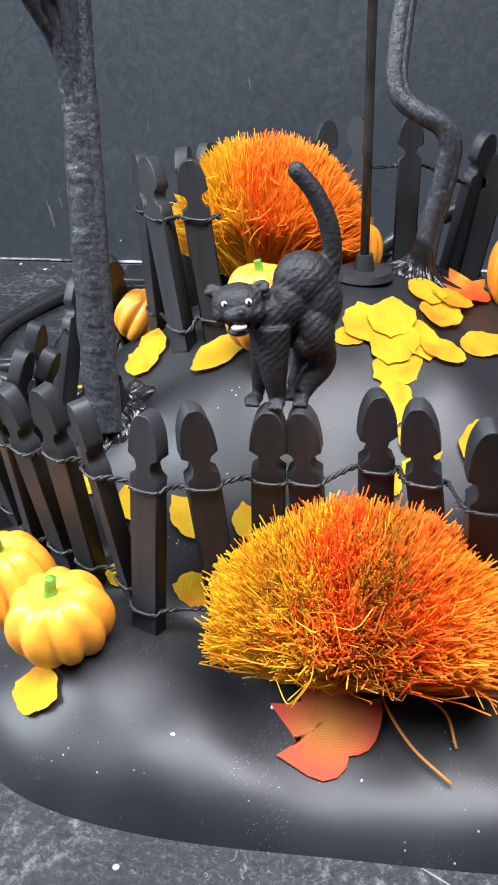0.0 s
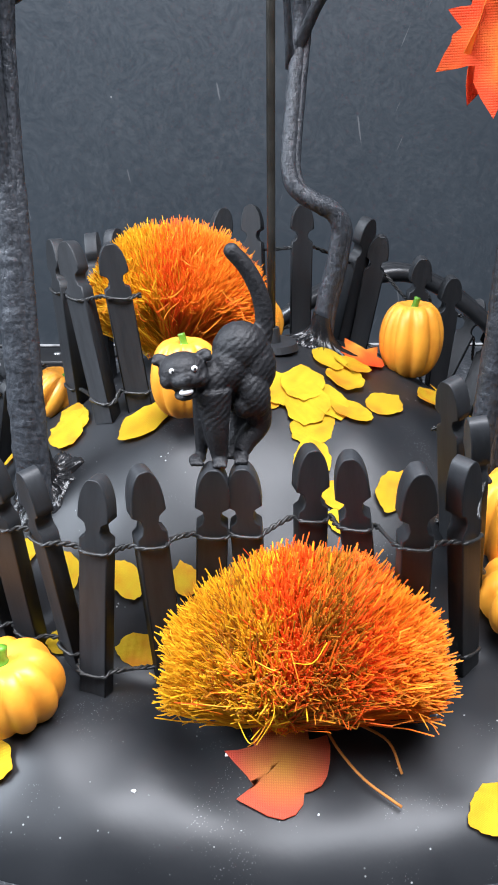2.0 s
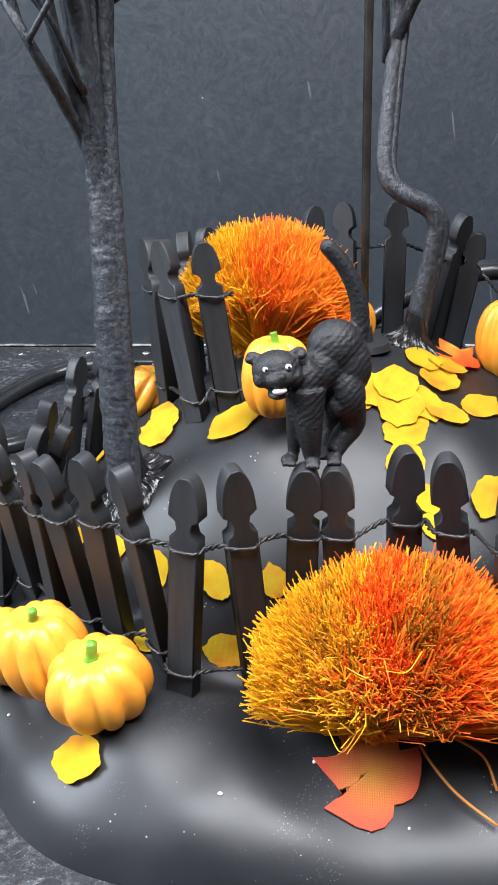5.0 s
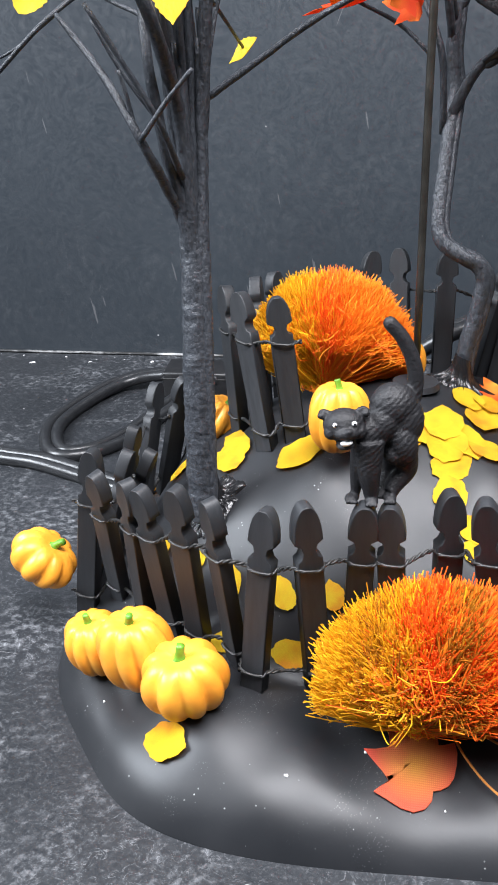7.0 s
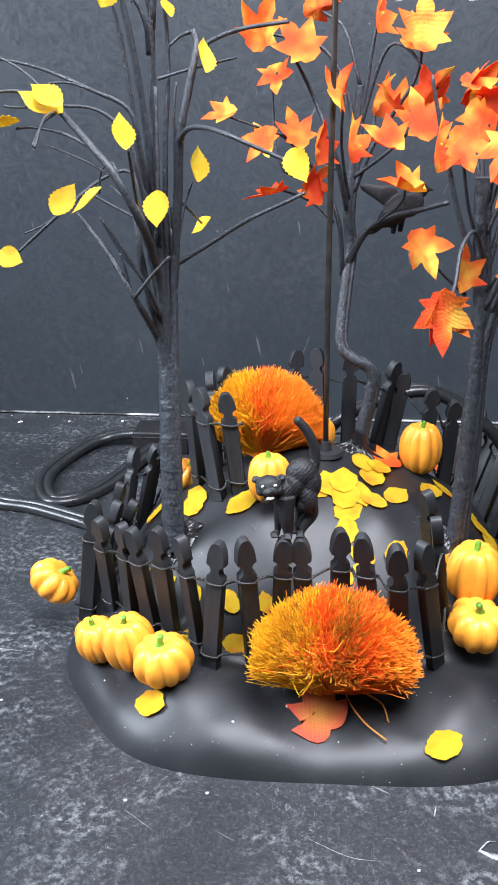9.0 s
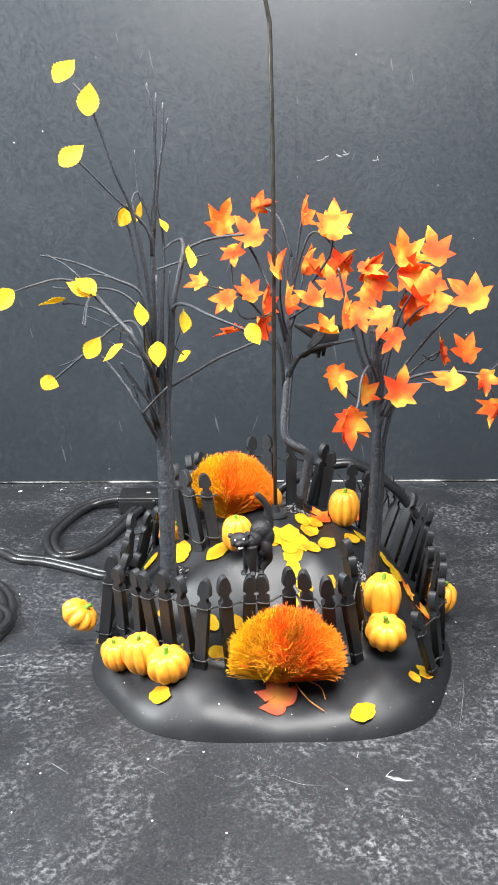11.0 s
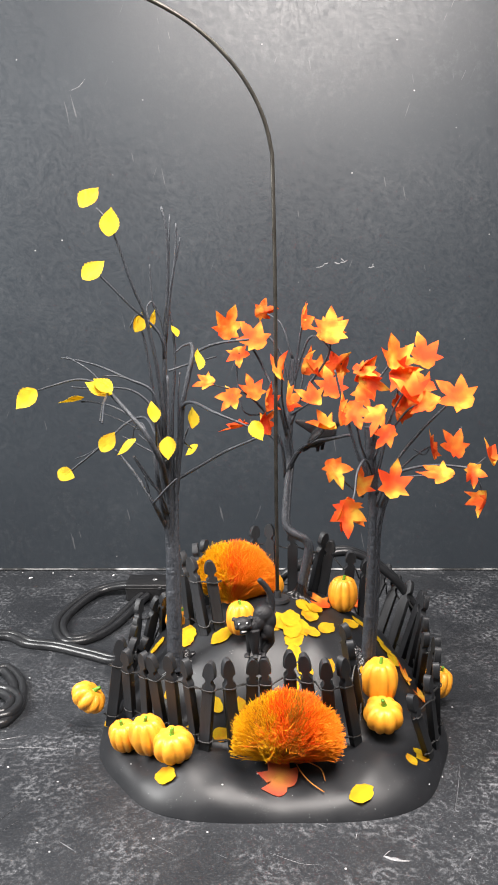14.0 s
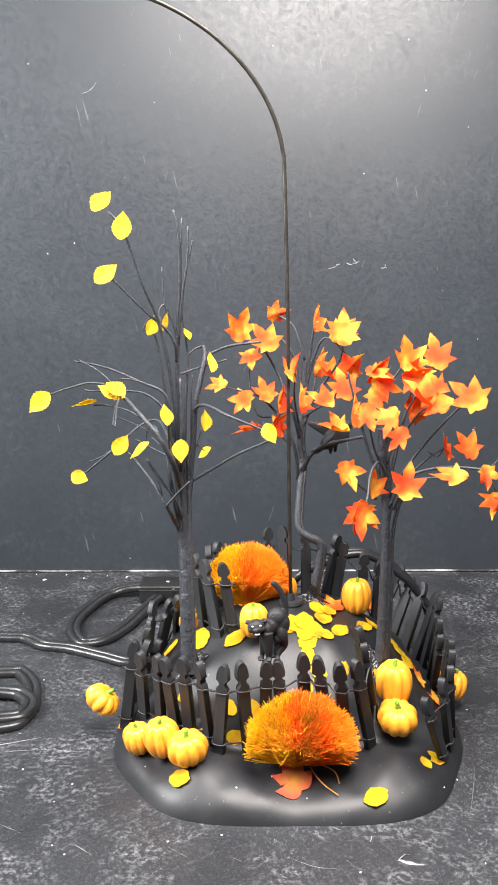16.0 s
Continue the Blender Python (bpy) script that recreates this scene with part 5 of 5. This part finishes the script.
fallen_leaf(-0.0393, -0.0351, .0116, 60)
fallen_leaf(0.0517, -0.0440, .0125, -60)
fallen_leaf(0.0157, 0.0312, .012, 10)
fallen_leaf(0.0217, 0.0320, .0124, 0)
fallen_leaf(0.0224, 0.0262, .0123, -10)
fallen_leaf(0.0277, 0.0275, .0124, 20)
fallen_leaf(0.0233, 0.0208, .011, -60)
fallen_leaf(0.0323, 0.0252, .0114, 50)
fallen_leaf(0.0322, 0.0388, .0125, 0)
fallen_leaf(0.0293, 0.0472, .0134, 10)
fallen_leaf(0.0351, 0.0470, .0125, -10)
fallen_leaf(0.0134, 0.0281, .008, -70)
fallen_leaf(0.0408, 0.0307, .011, -40)
fallen_leaf(-0.0145, 0.0248, .0139, -66)
fallen_leaf(-0.0296, 0.0012, .0088, 0)
fallen_leaf(-0.0168, -0.0036, .0098, 20)
fallen_leaf(-0.0292, -0.0082, .0088, 80)
fallen_leaf(-0.0140, -0.0113, .0098, 70)
fallen_leaf(-0.0346, 0.0348, .0099, 50)
fallen_leaf(-0.0326, 0.0363, .0105, 20)
fallen_leaf(-.0811, .1162, .0141, 80)
fallen_leaf(-0.0532, 0.0563, .0098, 60)
fallen_leaf(-0.0500, 0.0156, .0083, 70)
fallen_leaf(-0.0405, 0.0079, .0079, 80)
fallen_leaf(0.0227, 0.0133, .0106, 0)
fallen_leaf(0.0280, 0.0059, .0099, 60)
fallen_leaf(0.0395, 0.0076, .0106, -20)
fallen_leaf(-0.0046, -0.0052, .0072, 10)
fallen_leaf(0.0546, 0.0419, .0107, -60)
fallen_leaf(0.0612, 0.0525, .0109, 60)
fallen_leaf(0.0705, 0.0500, .0117, -70)
fallen_leaf(0.0746, 0.0446, .0122, -50)
fallen_leaf(0.0781, 0.0405, .0115, -30)
fallen_leaf(.1024, .1112, .0128, -50)
fallen_leaf(0.0596, 0.0142, .009, 60)
fallen_leaf(.0789, -.0198, .0076, 30)
fallen_leaf(.0854, -.0153, .0083, 120)
fallen_leaf(.0835, -.0129, .0064, 80)
fallen_leaf(-0.0516, 0.0580, .0121, 40)
fallen_leaf(-0.0339, 0.0332, .0111, 20)
fallen_leaf(-.0713, .0931, .0092, 80)
fallen_leaf(-.0755, .0240, .0105, 20)
fallen_leaf(0.0282, 0.0021, .0074, 70)
fallen_leaf(0.0229, 0.0004, .0061, 20)
fallen_leaf(-0.0336, 0.0404, .0086, 40)
fallen_maple_leaf(0.0841, 0.0389, .0136, 60)
fallen_maple_leaf(.095, .0395, .0127, 20)
fallen_maple_leaf(0.0375, 0.0578, .0171, 80)
fallen_maple_leaf(.0792, .198, .0181, 20)
bm = bmesh.new()
bm.from_mesh(HALF_MAPLE[0])
for v in bm.verts:
    x, y = 0.0140 + v.co.x * 0.0192, -0.0357 + v.co.y * 0.0196
    v.co = Vector((x - 0.0140, y + 0.0362, hill(x, y) - 0.0113 + v.co.z * 0.016)) * 50
cut = part("fallen_maple_leaf", bm, PEACH, at=Matrix.Translation((0.0140, -0.0362, 0.012)) @ Matrix.Diagonal((0.02, 0.02, 0.02, 1)))
tagged(cut, "peach and orange cloth maple leaf under the bristle bush", "leaf", "fallen maple leaves")


# ---- motor rod and witch figurine ----
rod = thing("motor_rod", "thin dark metal rod bent into a tall arch", "rod")
bm = bmesh.new()
ANG = radians(200)
foot = Vector((0.0152, 0.0490, hill(0.0152, 0.0490)))
shoulder = Vector((0.0118, 0.0500, 0.293))
way = Vector((math.cos(ANG), math.sin(ANG), 0))
arc = []
for k in range(0, 25):
    a = math.pi * k / 24
    arc.append(shoulder + way * (0.100 * (1 - math.cos(a))) + Vector((0, 0, 0.080 * math.sin(a))))
tip = arc[-1] + Vector((-0.003, 0, -0.035))
line = smooth_line([foot, foot.lerp(shoulder, 0.35), foot.lerp(shoulder, 0.7) + Vector((0.0006, 0, 0))] + arc + [tip], 3)
tube(bm, line, 0.00102, 10)
part("rod", bm, STEEL, rod)
bm = bmesh.new()
bmesh.ops.create_cone(bm, cap_ends=True, segments=40, radius1=0.0068, radius2=0.0062, depth=0.0016, matrix=pose(foot.x, foot.y, foot.z + 0.0006))
bmesh.ops.create_cone(bm, cap_ends=True, segments=24, radius1=0.0024, radius2=0.0018, depth=0.004, matrix=pose(foot.x, foot.y, foot.z + 0.003))
part("collar", bm, FENCE, rod, "round black collar", smooth=False)


bm = bmesh.new()
blob(bm, (1, 0, 6), (8, 6, 9), (0, -20, 0), 0)
blob(bm, (3, 0, -6), (9, 7, 10), (0, -25, 0), 1)
blob(bm, (10, 0, -12), (8, 5, 5), (0, 25, 0), 1)
blob(bm, (-6, 0, 18), (4.4, 4.2, 5), (0, 0, 0), 2)
bmesh.ops.create_cone(bm, cap_ends=True, segments=24, radius1=7.5, radius2=6.5, depth=1.4, matrix=pose(-5.5, 0, 22, 0, -10, 0))
tube(bm, smooth_line([(-5.4, 0, 22), (-5, 0, 28), (-3, 0, 34), (0, 0, 37)], 5), lambda t: 4.2 * (1 - t) + 0.5, 14, 0, 1, 1)
blob(bm, (4, 0, 17), (10, 5, 4.4), (0, 12, 0), 3)
blob(bm, (14, 0, 12), (13, 8, 3), (0, 14, 0), 1)
for y in (-4, 4):
    tube(bm, smooth_line([(-2, y, 9), (-9, y * 0.8, 5), (-17, y * 0.3, 4)], 5), lambda t: 2.6 - 0.8 * t, 10, 0, 1, 0)
    blob(bm, (-18, y * 0.3, 4), (2.2, 1.8, 1.8), (0, 0, 0), 2)
    tube(bm, smooth_line([(1, y * 0.6, -14), (-1, y * 0.6, -19), (-4, y * 0.6, -20)], 4), 1.6, 8, 0, 1, 1)
tube(bm, smooth_line([(-25, 0, 7), (0, 0, -2), (24, 0, -12)], 4), 1.2, 8, 0, 1, 5)
tube(bm, smooth_line([(22, 0, -11), (28, 0, -14), (36, 0, -17), (42, 0, -19)], 5), lambda t: 1.8 + 4.0 * math.sin(math.pi * min(1, t * 1.1)) * (1 if t < 0.95 else 0.5), 14, 0.2, 1, 4)
bmesh.ops.scale(bm, vec=(0.00080, 0.00080, 0.00080), verts=bm.verts)
witch = part("witch_figurine", bm, [REDCOAT, CATSKIN, FLESH, GREYHAIR, STRAW, WOODEN], at=Matrix.Translation(tip + Vector((0, 0, -0.012))) @ pose(0, 0, 0, 0, 0, -82))
tagged(witch, "painted witch figurine on a straw broom hung from the rod", "figurine")


# ---- plug box and cables ----
box = thing("connector_box", "black plastic power connector box lying on the table", "connector box", at=pose(-0.0772, 0.2160, 0))
bm = bmesh.new()
slab(bm, -0.0165, 0.0165, -0.011, 0.011, 0.0, 0.0135, 0.0015)
part("case", bm, PLASTIC, box)
bm = bmesh.new()
blob(bm, (0.0045, -0.0004, 0.0135), (0.0019, 0.0016, 0.0008))
part("screw", bm, plain("bright_screw", (0.5, 0.5, 0.5), (0.7, 0.7, 0.7), 0.3, Metallic=1.0), box, "bright metal screw head")
bm = bmesh.new()
slab(bm, -0.0167, 0.0167, -0.0112, -0.0104, 0.0098, 0.0106, 0.0002)
part("seam", bm, WIRE, box)


def cable(points, label):
    bm = bmesh.new()
    line = smooth_line(points, 10)
    n = len(line)
    for sign in (-1, 1):
        strand = []
        for i, p in enumerate(line):
            way = (line[min(i + 1, n - 1)] - line[max(i - 1, 0)]).normalized()
            side = way.cross(Vector((0, 0, 1))).normalized()
            strand.append(p + side * 0.0024 * sign)
        tube(bm, strand, 0.0027, 12)
    return tagged(part("power_cable", bm, RUBBER), label, "cable", "power cables")


cable([(-0.0654, 0.2086, 0.0100), (-0.0957, 0.2195, 0.0075), (-0.1173, 0.2150, 0.0040), (-0.1304, 0.1864, 0.0021), (-0.1329, 0.1588, 0.0021), (-0.1228, 0.1347, 0.0021), (-0.1082, 0.1375, 0.0021), (-0.0965, 0.1569, 0.0021), (-0.0841, 0.1937, 0.0040), (-0.0792, 0.2059, 0.0050)], "glossy black twin cable looped beside the connector box")
cable([(-0.0695, 0.1136, 0.0021), (-0.0845, 0.1054, 0.0021), (-0.1021, 0.1133, 0.0021), (-0.1265, 0.1249, 0.0021), (-0.1464, 0.1299, 0.0021), (-0.1605, 0.1404, 0.0021), (-0.1725, 0.1422, 0.0021), (-0.2375, 0.1445, 0.0021)], "glossy black twin cable running off across the table")
cable([(-0.1886, 0.0890, 0.0021), (-0.1575, 0.0915, 0.0021), (-0.1505, 0.0909, 0.0021), (-0.1390, 0.0735, 0.0021), (-0.1332, 0.0501, 0.0021), (-0.1349, 0.0365, 0.0021), (-0.1413, 0.0287, 0.0021), (-0.1793, 0.0216, 0.0021)], "glossy black twin cable coiled on the table")
cable([(-0.1789, 0.0641, 0.0044), (-0.1486, 0.0619, 0.0044), (-0.1394, 0.0573, 0.0044), (-0.1337, 0.0488, 0.0044), (-0.1343, 0.0381, 0.0044), (-0.1418, 0.0332, 0.0044), (-0.1792, 0.0294, 0.0044)], "glossy black twin cable lying on the coil")


# ---- crow figurine in the crooked tree ----
def crow_forms(bm):
    blob(bm, (0, 0, 0.5), (8.0, 4.0, 3.6), (0, -40, 0))
    blob(bm, (5.6, -0.8, 6.2), (2.8, 2.4, 2.5))
    bmesh.ops.create_cone(bm, cap_ends=True, segments=10, radius1=1.1, radius2=0.1, depth=3.4, matrix=pose(8.8, -1.2, 6.4, 0, 95, 0))
    blob(bm, (-6.2, 0.6, -5.2), (3.6, 1.6, 1.1), (0, -38, 0))
    for k in range(5):
        blob(bm, (-3.5 - 1.7 * k, 1.2 + 0.5 * k, 4.2 + 0.55 * k), (3.4 - 0.35 * k, 0.7, 3.2 - 0.45 * k), (0, 25, 0))
    blob(bm, (3.0, -3.0, 2.0), (4.6, 0.9, 3.6), (0, -40, 0))
    limb(bm, [(-1.0, -0.6, -2), (-1.6, -0.6, -7)], (1.1, 0.8))
    limb(bm, [(1.4, 0.6, -1), (0.6, 0.6, -6.5)], (1.0, 0.8))


bm = fused("crow_skin", crow_forms, 0.4, 3)
bmesh.ops.scale(bm, vec=(0.00118, 0.00118, 0.00118), verts=bm.verts)
crow = part("crow_figurine", bm, CATSKIN, at=pose(0.0392, 0.066, 0.1542, 0, 0, 0))
tagged(crow, "small black crow figurine perched on a wire branch", "figurine")
cable([(-0.010, 0.150, 0.0021), (0.006, 0.130, 0.030), (0.022, 0.117, 0.055), (0.0395, 0.116, 0.0660), (0.0581, 0.118, 0.0702), (0.0719, 0.119, 0.0660), (0.0843, 0.118, 0.0580), (0.0945, 0.118, 0.0480), (0.1060, 0.120, 0.0300), (0.1130, 0.130, 0.0100), (0.1150, 0.150, 0.0021)], "glossy black twin cable arching up behind the fence")
bm = bmesh.new()
tube(bm, smooth_line([(-.0126, -.0205, .0459), (-.0098, -.0205, .0439), (-.007, -.0205, .0412)], 6), 0.00007, 5)
thread = part("loose_thread", bm, SCRAPE)
tagged(thread, "fine pale thread caught between two pickets", "thread")
